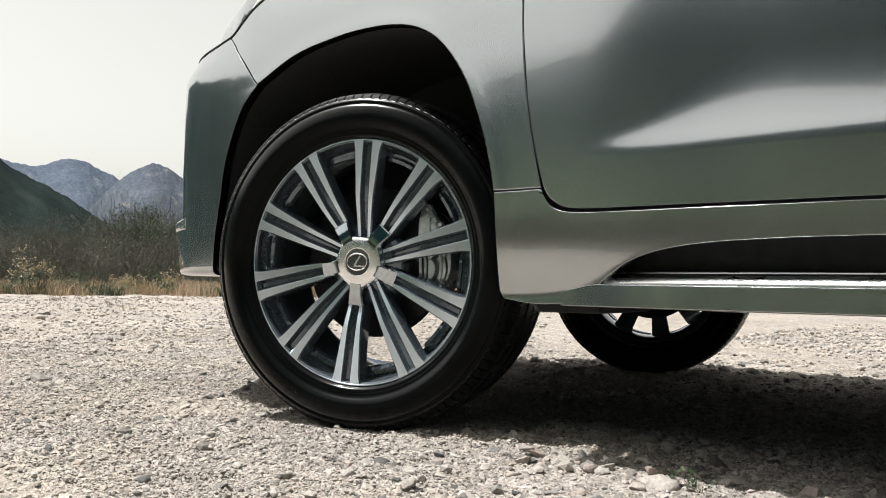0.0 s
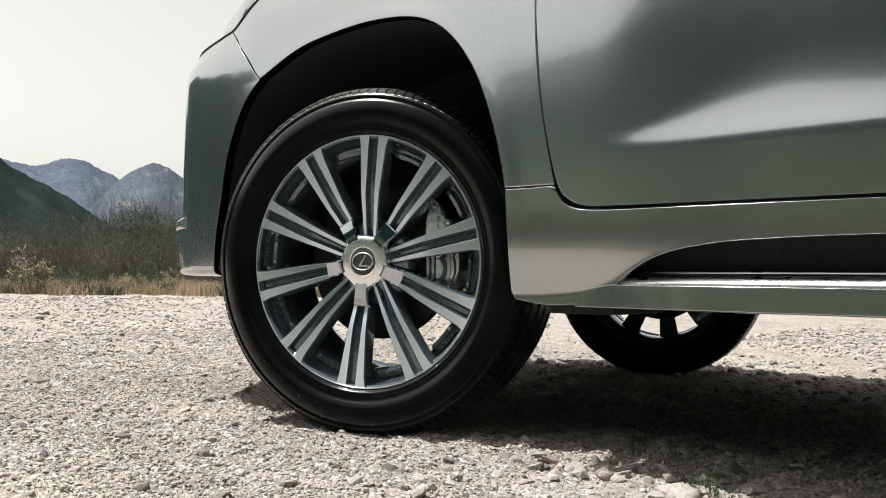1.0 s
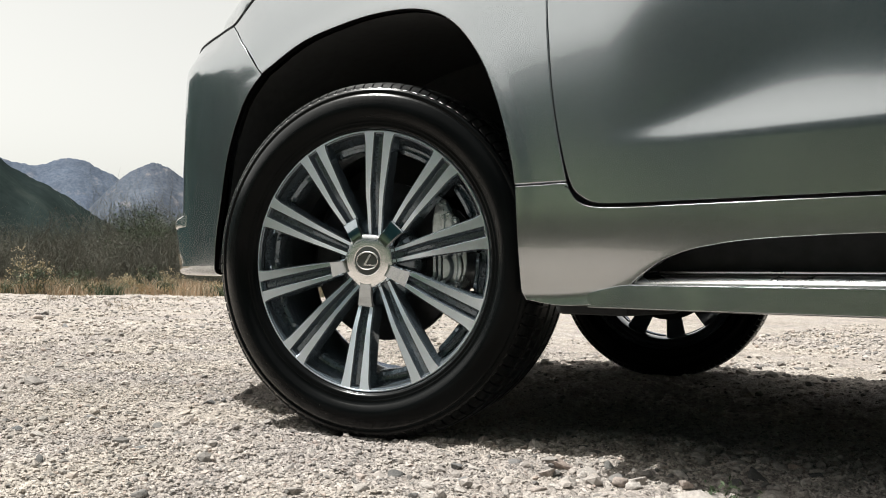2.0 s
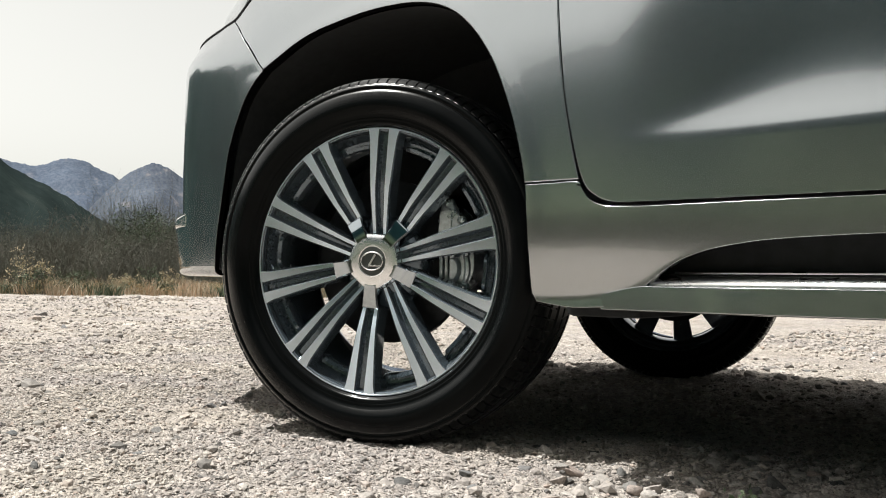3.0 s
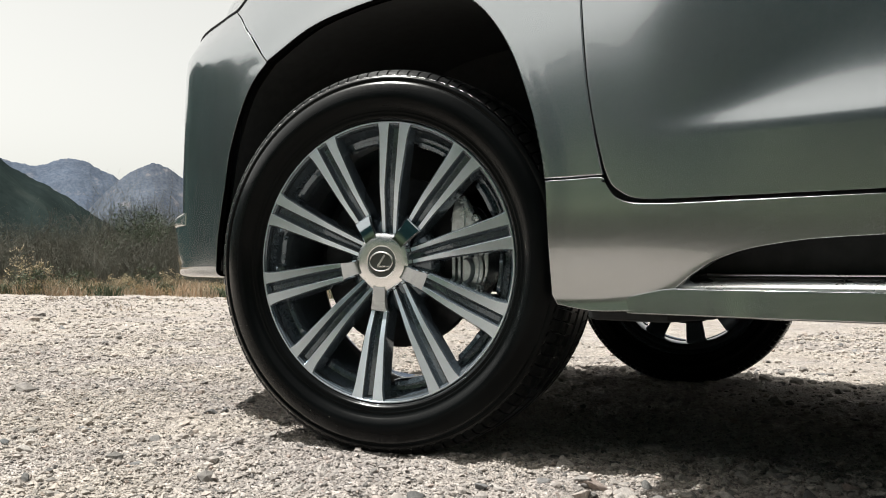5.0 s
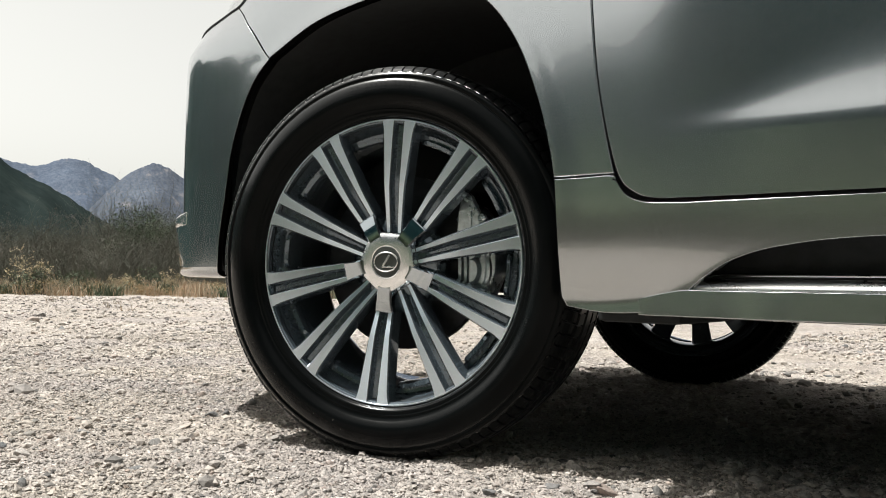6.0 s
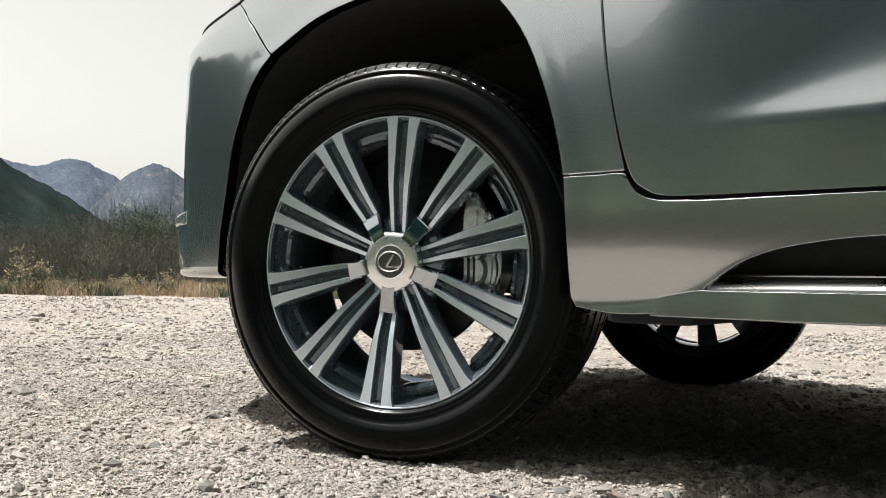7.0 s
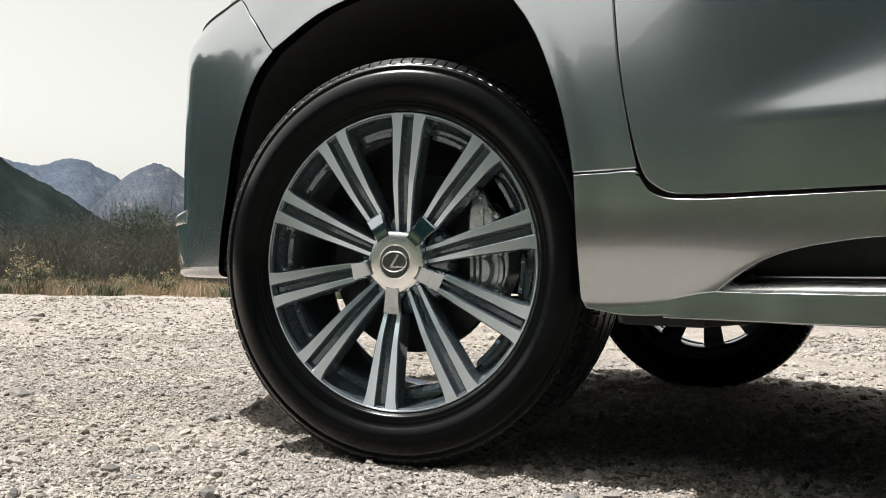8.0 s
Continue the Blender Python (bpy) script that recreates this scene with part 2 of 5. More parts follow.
TREAD = rubber_material("dusty tread rubber", (0.0055, 0.0060, 0.0062), 0.30, 0.002, 4.5, 0.7)
EDGE_BLACK = rubber_material("black turned edge", (0.0025, 0.0025, 0.0026), 0.6, 0.0, 6.0, 0.1)
GRASS = plant_material("dry grass", ((0.36, 0.234, 0.150), (0.42, 0.305, 0.210), (0.25, 0.192, 0.130), (0.44, 0.360, 0.275), (0.185, 0.166, 0.112)), patch=(0.55, 0.62, 0.6))
WEED = plant_material("rusty dry weeds", ((0.25, 0.150, 0.075), (0.31, 0.205, 0.11), (0.21, 0.165, 0.095), (0.33, 0.25, 0.15), (0.13, 0.135, 0.085)), patch=(0.62, 0.70, 0.68))
BLOOM = plant_material("yellow dry flower heads", ((0.42, 0.345, 0.215), (0.50, 0.43, 0.30), (0.30, 0.262, 0.165)))
SAGE = plant_material("grey green shrub leaves", ((0.0624, 0.08424, 0.05304), (0.0897, 0.1108, 0.0702), (0.1209, 0.1342, 0.0897)))
TWIG = plant_material("bare grey brown twigs", ((0.078, 0.078, 0.063), (0.094, 0.091, 0.075), (0.112, 0.108, 0.090), (0.070, 0.081, 0.061)))
LEAF = plant_material("dull green leaves", ((0.045, 0.064, 0.037), (0.064, 0.088, 0.050), (0.092, 0.115, 0.070)))
BARK = simple("grey bark", (0.06, 0.055, 0.048), 0.95, 0, 0.35, 12, 0.6, 0.02)
# the haze of distance is mixed into these two blue-grey base colours
FAR_ROCK = slope_material("far mountain with haze in its colour", (0.058, 0.075, 0.107), (0.098, 0.115, 0.147), (0.172, 0.172, 0.185), 0.022, 60.0)
NEAR_ROCK = slope_material("wooded mountain with haze in its colour", (0.053, 0.066, 0.090), (0.092, 0.103, 0.125), (0.186, 0.176, 0.178), 0.022, 60.0)
NEAR_HILL = slope_material("dark scrub hillside", (0.0150, 0.0220, 0.0212), (0.0215, 0.0295, 0.0285), (0.0285, 0.0360, 0.0338), 0.03)
HAZY_HILL = slope_material("hazy wooded hillside", (0.0078, 0.02106, 0.02262), (0.01326, 0.03276, 0.03432), (0.0234, 0.04368, 0.04446), 0.02, meadow=(0.165, 0.205, 0.125))
SCRUB = plant_material("grey green scrub", ((0.060, 0.080, 0.046), (0.080, 0.100, 0.060), (0.105, 0.122, 0.078)))
WOODS = slope_material("dark wooded hillside", (0.018, 0.031, 0.030), (0.030, 0.047, 0.045), (0.040, 0.057, 0.054), 0.02)

# ---- meshes ----
def from_arrays(name, verts, faces, mats, smooth=False):
    """A mesh from an array of places and an array of faces that all have the same number of corners."""
    me = bpy.data.meshes.new(name)
    verts, faces = np.asarray(verts, np.float32), np.asarray(faces, np.int32)
    k = faces.shape[1]
    me.vertices.add(len(verts))
    me.vertices.foreach_set("co", verts.ravel())
    me.loops.add(faces.size)
    me.loops.foreach_set("vertex_index", faces.ravel())
    me.polygons.add(len(faces))
    me.polygons.foreach_set("loop_start", np.arange(0, faces.size, k, dtype=np.int32))
    me.polygons.foreach_set("use_smooth", np.full(len(faces), smooth, dtype=bool))
    me.update(calc_edges=True)
    me.validate()
    for m in (mats if isinstance(mats, (list, tuple)) else [mats]):
        me.materials.append(m)
    return me


def place(ob, parent):
    ob.parent = parent
    return ob


def part(name, bm, mat, parent, label="", smooth=True, sharp=35):
    """Links a bmesh as one mesh under a thing or a part."""
    bmesh.ops.recalc_face_normals(bm, faces=bm.faces)
    me = bpy.data.meshes.new(name)
    for f in bm.faces:
        f.smooth = smooth
    for e in bm.edges:
        if len(e.link_faces) == 2 and e.calc_face_angle(0) > radians(sharp):
            e.smooth = False
    bm.to_mesh(me)
    bm.free()
    for m in (mat if isinstance(mat, (list, tuple)) else [mat]):
        me.materials.append(m)
    ob = new(name, me)
    ob.parent = parent
    if label:
        tagged(ob, label)
    return ob


def grid_faces(nu, nv, wrap_u=False):
    i = np.arange(nu if wrap_u else nu - 1)[:, None] * nv
    j = np.arange(nv - 1)[None, :]
    i2 = (i + nv) % (nu * nv)
    return np.stack([i + j, i2 + j, i2 + j + 1, i + j + 1], -1).reshape(-1, 4)


def sheet(bm, pts, mat=0, close_u=False):
    """Adds a grid of points (rows of points) to a bmesh as quads."""
    rows = [[bm.verts.new(p) for p in r] for r in pts]
    n = len(rows)
    for a in range(n if close_u else n - 1):
        r, q = rows[a], rows[(a + 1) % n]
        for k in range(len(r) - 1):
            f = bm.faces.new((r[k], q[k], q[k + 1], r[k + 1]))
            f.material_index = mat
    return rows


def box(bm, lo, hi, bevel=0.0, m=None):
    ret = bmesh.ops.create_cube(bm, size=1.0)
    vs = ret["verts"]
    for v in vs:
        v.co = Vector([lo[k] + (v.co[k] + 0.5) * (hi[k] - lo[k]) for k in range(3)])
    if bevel:
        es = list({e for v in vs for e in v.link_edges})
        out = bmesh.ops.bevel(bm, geom=es, offset=bevel, segments=2, affect='EDGES', profile=0.6)
        vs = list({v for v in out["verts"]} | {v for v in vs if v.is_valid})
    if m is not None:
        bmesh.ops.transform(bm, matrix=m, verts=vs)
    return vs


def catmull(pts, steps):
    """A smooth line through points, with that many steps between two of them."""
    p = np.asarray(pts, float)
    e = np.vstack([2 * p[0] - p[1], p, 2 * p[-1] - p[-2]])
    out = []
    for k in range(1, len(e) - 2):
        a, b, c, d = e[k - 1:k + 3]
        for t in np.arange(steps) / steps:
            out.append(0.5 * (2 * b + (c - a) * t + (2 * a - 5 * b + 4 * c - d) * t * t + (3 * b - a - 3 * c + d) * t ** 3))
    out.append(p[-1])
    return np.array(out)


def wave(x, y, seed, scale, octaves=3):
    """Smooth cheap noise over the plan, about -1 to 1, from turned sines."""
    rng = np.random.RandomState(seed)
    out, amp = 0.0, 1.0
    for _ in range(octaves):
        for _ in range(4):
            a, ph = rng.uniform(0, 2 * np.pi), rng.uniform(0, 6.28)
            out = out + amp * 0.35 * np.sin((x * np.cos(a) + y * np.sin(a)) * scale * rng.uniform(0.7, 1.4) + ph)
        scale, amp = scale * 2.1, amp * 0.55
    return out


def ground_height(x, y):
    r = np.hypot(x, y)
    near = np.clip(1.6 - r / 9.0, 0, 1)
    z = 0.006 * wave(x, y, 3, 2.2, 2) + near * (0.005 * wave(x, y, 5, 14, 2) + 0.0052 * wave(x, y, 8, 70, 2) + 0.0022 * wave(x, y, 9, 170, 1))
    for x0, y0 in ((0.0, -0.02), (-0.045, 1.62)):
        z = z + 0.0085 * np.exp(-((x - x0) ** 2 + (y - y0) ** 2) / 0.16)
    return z - 0.004


# ---- ground: one sheet to the horizon, fine where the camera passes ----
def spread(lo, hi, step, far, grow=1.16):
    out = list(np.arange(lo, hi, step))
    d = step
    while out[-1] < far:
        d *= grow
        out.append(out[-1] + d)
    d = step
    while out[0] > -far:
        d *= grow
        out.insert(0, out[0] - d)
    return np.array(out)


gx, gy = spread(-2.6, 1.9, 0.0135, 4000), spread(-1.2, 2.4, 0.0135, 4000)
GX, GY = np.meshgrid(gx, gy, indexing="ij")
gv = np.stack([GX, GY, ground_height(GX, GY)], -1).reshape(-1, 3)
ground = tagged(new("ground", from_arrays("ground", gv, grid_faces(len(gx), len(gy)), GROUND, True)), "dry pale sandy gravel ground strewn with small stones", "ground", kind="structure")


# ---- mountains and hills ----
def ridge(name, label, mat, centre, span, dist, depth, crest, foot=-3.0, seed=1, rough=1.0, n=240, m=40, kind="structure", gully=0.0):
    """A range of hills along an arc about the origin. crest(a): height by bearing in degrees (0 is +y, growing to -x)."""
    a = np.linspace(centre - span / 2, centre + span / 2, n)
    v = np.linspace(0, 2, m)
    A, V = np.meshgrid(a, v, indexing="ij")
    h = np.array([crest(q, 0.0) for q in a])[:, None]
    jag = np.array([crest(q, 1.0) for q in a])[:, None] - h
    up = np.clip(1 - np.abs(V - 1), 0, 1)
    D = dist + depth * (V - 1)
    X, Y = -D * np.sin(np.radians(A)), D * np.cos(np.radians(A))
    folds = wave(X, Y, seed, 9.0 / depth, 4) if not gully else 0.6 * wave(X, Y, seed, 9.0 / depth, 2) + 0.07 * gully * wave(np.radians(A) * dist + 0.6 * depth * V, 1.2 * depth * V, seed + 2, 14.0 / depth, 4)
    Z = foot + (h - foot) * up ** 0.9 + rough * folds * 0.16 * depth * np.sin(np.pi * np.clip(up, 0, 1)) * 0.55 + rough * 0.012 * h * wave(X, Y, seed + 9, 60.0 / depth, 3) * up
    Z = Z + jag * np.clip((up - 0.86) / 0.14, 0, 1)
    P = np.stack([X, Y, Z], -1).reshape(-1, 3)
    return tagged(new(name, from_arrays(name, P, grid_faces(n, m), mat, True)), label, "mountain" if "mount" in name else "hill", kind=kind)


def skyline(table, dist, trees=1.0):
    """Crest by bearing from (bearing, elevation) in degrees, with small jags of rock and trees."""
    b, e = np.array(table).T

    def crest(a, fine):
        jag = 0.04 * math.sin(a * 5.1) + 0.03 * math.sin(a * 13.7 + 1) + 0.025 * math.sin(a * 31.0)
        return dist * math.tan(radians(float(np.mean(np.interp(a + np.linspace(-0.3, 0.3, 7), b, e))) + jag * trees * fine)) + 0.33

    return crest


FAR_LINE = ((0, 5.5), (14, 7.0), (24, 5.6), (34, 7.6), (42, 6.0), (49, 7.0), (53, 5.0), (57.6, 5.0), (58.4, 5.75), (58.86, 6.22), (59.95, 6.72), (60.96, 7.24), (61.57, 7.37), (62.48, 7.20), (63.39, 6.73), (64.16, 6.74), (65.40, 6.98), (70, 8.2), (80, 9.0), (92, 7.0), (110, 6.0))
ridge("mountain_range", "mountains with bare scree gullies, coloured blue-grey for haze", FAR_ROCK, 52, 110, 1900, 420, skyline(FAR_LINE, 1900, 0.45), seed=4, rough=0.5, n=1100, m=110, gully=3.0)
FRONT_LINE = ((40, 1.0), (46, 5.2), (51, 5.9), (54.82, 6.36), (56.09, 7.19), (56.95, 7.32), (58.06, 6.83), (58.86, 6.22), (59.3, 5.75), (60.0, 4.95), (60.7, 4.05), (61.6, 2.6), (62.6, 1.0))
ridge("mountain_peak", "wooded peak with pale scree at its flank, coloured grey for haze", NEAR_ROCK, 51.3, 22.6, 1450, 330, skyline(FRONT_LINE, 1450, 0.45), seed=6, rough=0.5, n=600, m=110, gully=3.0)
HILL_LINE = ((50, 0.3), (57.76, 2.59), (59.10, 3.25), (60.50, 3.97), (61.57, 4.79), (62.86, 5.51), (64.16, 6.10), (65.40, 6.82), (70, 11.5), (78, 9.0), (90, 3.0), (116, 2.0))
ridge("hill_side", "dark green scrub-covered hillside sloping down", NEAR_HILL, 82, 64, 560, 230, skyline(HILL_LINE, 560), seed=12, rough=0.35, n=320, m=40)


BACK_LINE = ((69, 0.5), (72, 8.0), (76, 14.0), (80, 15.0), (84, 16.0), (88, 18.6), (92, 17.4), (96, 16.2), (100, 17.0), (105, 16.6), (110, 15.9), (114, 17.2), (117, 16.8), (120, 14.8), (122.5, 16.0), (126, 15.0), (129, 16.0), (132, 14.0), (136, 14.5), (141, 15.3), (146, 14.2), (150, 15.6), (152, 16.5), (154, 16.2), (157, 18.4), (159, 21.4), (163, 25.5), (172, 31.0), (188, 33.0), (205, 31.5), (230, 24.0), (260, 15.0), (300, 9.0))
ridge("hill_shoulder", "dark wooded hill shoulder beside the valley", WOODS, 104.5, 71, 330, 110, skyline(BACK_LINE, 330, 3.0), seed=23, rough=0.5, n=300, m=30)
ridge("hill_behind", "wooded hills with open meadow at their foot", HAZY_HILL, 220, 160, 330, 110, skyline(BACK_LINE, 330, 3.0), seed=23, rough=0.5, n=600, m=30)


# ---- stones ----
def ico(sub):
    bm = bmesh.new()
    bmesh.ops.create_icosphere(bm, subdivisions=sub, radius=1.0)
    v = np.array([x.co[:] for x in bm.verts])
    f = np.array([[x.index for x in q.verts] for q in bm.faces])
    bm.free()
    return v, f


def rock_shapes(sub, count, seed):
    rng = np.random.RandomState(seed)
    v, f = ico(sub)
    out = []
    for _ in range(count):
        q = v.copy()
        for _ in range(5 if sub < 3 else 11):
            d = rng.normal(size=3)
            d /= np.linalg.norm(d)
            cut = rng.uniform(0.45, 0.85) if sub < 3 else rng.uniform(0.34, 0.72)
            over = np.maximum(q @ d - cut, 0)[:, None]
            q = q - over * d * 0.92
        q = q * (1 + rng.uniform(-0.09, 0.09, (len(q), 1)) * (1.0 if sub < 3 else 0.30))
        out.append(q * np.array([1.0, rng.uniform(0.6, 0.95), rng.uniform(0.38, 0.7)]) * (1.0 if sub < 3 else 1.35))
    return out, f


def scatter(shapes, f, xy, size, seed, sink=0.25):
    """Places and faces of many stones lying on the ground."""
    rng = np.random.RandomState(seed)
    V, F, at = [], [], 0
    pick = rng.randint(0, len(shapes), len(xy))
    ang = rng.uniform(0, 2 * np.pi, len(xy))
    tilt = rng.normal(0, 0.25, len(xy))
    for k, s in enumerate(shapes):
        idx = np.nonzero(pick == k)[0]
        if not len(idx):
            continue
        c, sn = np.cos(ang[idx])[:, None], np.sin(ang[idx])[:, None]
        ct, st = np.cos(tilt[idx])[:, None], np.sin(tilt[idx])[:, None]
        x, y, z = s[None, :, 0], s[None, :, 1], s[None, :, 2]
        x, z = x * ct + z * st, z * ct - x * st
        sz = size[idx][:, None]
        X, Y, Z = (x * c - y * sn) * sz, (x * sn + y * c) * sz, z * sz
        base = ground_height(xy[idx, 0], xy[idx, 1])[:, None] + sz * (0.5 * abs(s[:, 2].min()) * 2 * (0.5 - sink))
        P = np.stack([X + xy[idx, 0:1], Y + xy[idx, 1:2], Z + base], -1)
        V.append(P.reshape(-1, 3))
        F.append((f[None] + (np.arange(len(idx)) * s.shape[0])[:, None, None] + at).reshape(-1, 3))
        at += len(idx) * s.shape[0]
    return np.vstack(V), np.vstack(F)


def clumped(rng, n, lo, hi, seed, scale=2.0, bias=0.5):
    """Random places in a rectangle, thicker in patches."""
    out = []
    while len(out) < n:
        q = rng.uniform(lo, hi, (n, 2))
        keep = rng.uniform(0, 1, n) < np.clip(bias + 0.5 * wave(q[:, 0], q[:, 1], seed, scale, 2), 0.05, 1)
        out = q[keep] if not len(out) else np.vstack([out, q[keep]])
    return out[:n]


rng = np.random.RandomState(7)
small, small_f = rock_shapes(1, 10, 31)
GRIT_F = np.array([(0, 2, 4), (2, 1, 4), (1, 3, 4), (3, 0, 4), (2, 0, 5), (1, 2, 5), (3, 1, 5), (0, 3, 5)])
grit = []
for _ in range(12):
    q = np.array([(1, 0, 0), (-1, 0, 0), (0, 1, 0), (0, -1, 0), (0, 0, 1), (0, 0, -1)], float) + rng.uniform(-0.33, 0.33, (6, 3))
    grit.append(q * np.array([1.0, rng.uniform(0.65, 0.95), rng.uniform(0.5, 0.8)]))
grit_xy = clumped(rng, 95000, (-1.25, -0.80), (1.05, 0.75), 41, 5.0, 0.62)
grit_far = clumped(rng, 42000, (-3.4, -0.6), (-0.7, 2.2), 43, 3.0, 0.55)
fine_xy = clumped(rng, 9000, (-1.6, -0.95), (1.45, 1.0), 41, 4.0, 0.35)
mid_xy = clumped(rng, 5500, (-2.6, -1.1), (1.9, 2.2), 42, 3.0)
fb, fd = np.radians(rng.uniform(30, 72, 13000)), 2.6 + 13.0 * rng.uniform(0, 1, 13000) ** 1.7
far_xy = np.stack([1.2 - fd * np.sin(fb), -1.4 + fd * np.cos(fb)], -1)
far_xy = far_xy[np.hypot(far_xy[:, 0] + 0.4, far_xy[:, 1] - 0.5) > 1.6]
lump_xy = clumped(rng, 1500, (-4.6, -0.9), (-0.5, 3.2), 45, 2.2, 0.4)
beyond_xy = clumped(rng, 13000, (-0.6, 1.6), (3.6, 7.0), 47, 2.0, 0.7)
sets = []
for xy, size, sd in ((fine_xy, 0.0028 + 0.0014 * rng.gamma(1.6, 1.0, len(fine_xy)), 1), (lump_xy, 0.005 + 0.0030 * rng.gamma(1.4, 1.0, len(lump_xy)), 6), (mid_xy, 0.0045 + 0.0026 * rng.gamma(1.5, 1.0, len(mid_xy)), 2), (far_xy, (0.0042 + 0.0040 * rng.gamma(1.4, 1.0, len(far_xy))) * (0.85 + 0.075 * np.hypot(far_xy[:, 0], far_xy[:, 1])), 3), (beyond_xy, 0.0050 + 0.0040 * rng.gamma(1.5, 1.0, len(beyond_xy)), 4)):
    sets.append(scatter(small, small_f, xy, size, sd))
for xy, size, sd in ((grit_xy, 0.0015 + 0.0009 * rng.gamma(1.5, 1.0, len(grit_xy)), 8), (grit_far, 0.0022 + 0.0012 * rng.gamma(1.5, 1.0, len(grit_far)), 9)):
    sets.append(scatter(grit, GRIT_F, xy, size, sd, 0.2))
off, SV, SF = 0, [], []
for v, f in sets:
    SV.append(v)
    SF.append(f + off)
    off += len(v)
tagged(new("gravel", from_arrays("gravel", np.vstack(SV), np.vstack(SF), PEBBLE, False)), "loose mixed grey and tan gravel on the ground", "gravel", kind="stuff")

# single stones that can be told apart, parts of the ground
big, big_f = rock_shapes(3, 8, 91)
big_meshes = [from_arrays("stone", s, big_f, STONE, True) for s in big]
dark_meshes = [from_arrays("stone", s, big_f, DARK_STONE, True) for s in big]
DARK_STONES = [(-3.59, 2.15, 0.034), (-4.34, 1.58, 0.034), (-2.79, 0.65, 0.026), (-2.46, 0.72, 0.014), (-2.36, 0.52, 0.014), (-0.90, -0.37, 0.009), (-0.79, -0.23, 0.009), (-0.82, 0.24, 0.012), (-0.60, -0.03, 0.017), (-0.57, -0.01, 0.014),
               (-0.25, -0.455, 0.013), (0.402, -0.262, 0.021), (0.34, -0.196, 0.013), (0.389, -0.074, 0.013), (-0.097, 4.09, 0.030), (0.058, 3.75, 0.036), (0.27, 2.24, 0.020), (0.517, 1.78, 0.014), (-0.61, -0.356, 0.015), (-0.617, -0.53, 0.016)]
STONES = [(-0.246, -0.41, 0.011), (-0.364, -0.338, 0.015), (0.133, -0.408, 0.019), (0.068, -0.41, 0.01), (0.206, -0.175, 0.012), (0.207, -0.056, 0.009), (0.075, -0.176, 0.017), (0.553, -0.088, 0.026), (0.592, -0.063, 0.014),
          (-1.46, 0.23, 0.021), (-1.24, 0.11, 0.02), (-1.15, 0.31, 0.015), (0.16, -0.236, 0.009), (0.201, -0.132, 0.007), (0.45, 2.13, 0.028), (0.72, 0.17, 0.022), (0.66, -0.3, 0.018)]
NEAR_STONES = [(0.473, -0.047, 0.0231), (0.578, -0.12, 0.0252), (0.57, -0.201, 0.019), (0.766, -0.151, 0.0302), (0.703, -0.296, 0.0157), (0.813, -0.039, 0.0372), (0.829, 0.164, 0.0197), (0.648, 0.173, 0.0154), (0.986, 0.011, 0.0177),
          (0.638, -0.372, 0.0138), (0.756, -0.278, 0.0117), (0.514, 0.252, 0.0131), (0.421, 0.139, 0.0298), (0.441, -0.322, 0.0136), (0.286, -0.558, 0.0146), (0.245, -0.501, 0.0136), (0.344, -0.453, 0.0133), (0.396, -0.343, 0.0137),
          (0.477, -0.416, 0.0128), (0.297, -0.318, 0.018), (0.411, -0.4, 0.0099), (0.396, -0.456, 0.0146), (0.393, -0.065, 0.0117), (-0.228, -0.152, 0.0117), (0.295, 0.052, 0.0106), (0.357, -0.604, 0.0123)]
STONES += NEAR_STONES
rng = np.random.RandomState(19)
for x, y in clumped(rng, 95, (-2.4, -0.75), (1.5, 1.3), 44, 3.0, 0.35):
    STONES.append((x, y, 0.0065 + min(0.003 * rng.gamma(1.3, 1.0), 0.009)))
for x, y in clumped(rng, 120, (0.30, -0.45), (1.1, 0.35), 46, 5.0):
    STONES.append((x, y, 0.0075 + min(0.0036 * rng.gamma(1.4, 1.0), 0.012)))
for k, (x, y, r) in enumerate(DARK_STONES + STONES):
    ob = place(new("stone", dark_meshes[k % 8] if k < len(DARK_STONES) else big_meshes[k % 8]), ground)
    ob.matrix_basis = pose(x, y, float(ground_height(np.array(x), np.array(y))) + r * 0.16 - max(0.0, r - 0.014) * 0.7, rng.uniform(-12, 12), rng.uniform(-12, 12), rng.uniform(0, 360)) @ Matrix.Scale(r, 4)


# ---- plants ----
def blades(xy, height, width, seed, lean=0.35):
    """Thin bent grass blades as triangles on two joints."""
    rng = np.random.RandomState(seed)
    n = len(xy)
    a = rng.uniform(0, 2 * np.pi, n)
    h = height * rng.uniform(0.45, 1.15, n)
    le = rng.normal(0, lean, (n, 2)) * h[:, None]
    sx, sy = np.cos(a) * width * 0.5, np.sin(a) * width * 0.5
    z0 = ground_height(xy[:, 0], xy[:, 1]) - 0.01
    p = np.empty((n, 5, 3))
    p[:, 0] = np.stack([xy[:, 0] - sx, xy[:, 1] - sy, z0], -1)
    p[:, 1] = np.stack([xy[:, 0] + sx, xy[:, 1] + sy, z0], -1)
    mx, my, mz = xy[:, 0] + le[:, 0] * 0.35, xy[:, 1] + le[:, 1] * 0.35, z0 + h * 0.6
    p[:, 2] = np.stack([mx + sx * 0.8, my + sy * 0.8, mz], -1)
    p[:, 3] = np.stack([mx - sx * 0.8, my - sy * 0.8, mz], -1)
    p[:, 4] = np.stack([xy[:, 0] + le[:, 0], xy[:, 1] + le[:, 1], z0 + h], -1)
    b = (np.arange(n) * 5)[:, None]
    f = np.concatenate([b + np.array([0, 1, 2]), b + np.array([0, 2, 3]), b + np.array([3, 2, 4])], 1).reshape(-1, 3)
    return p.reshape(-1, 3), f


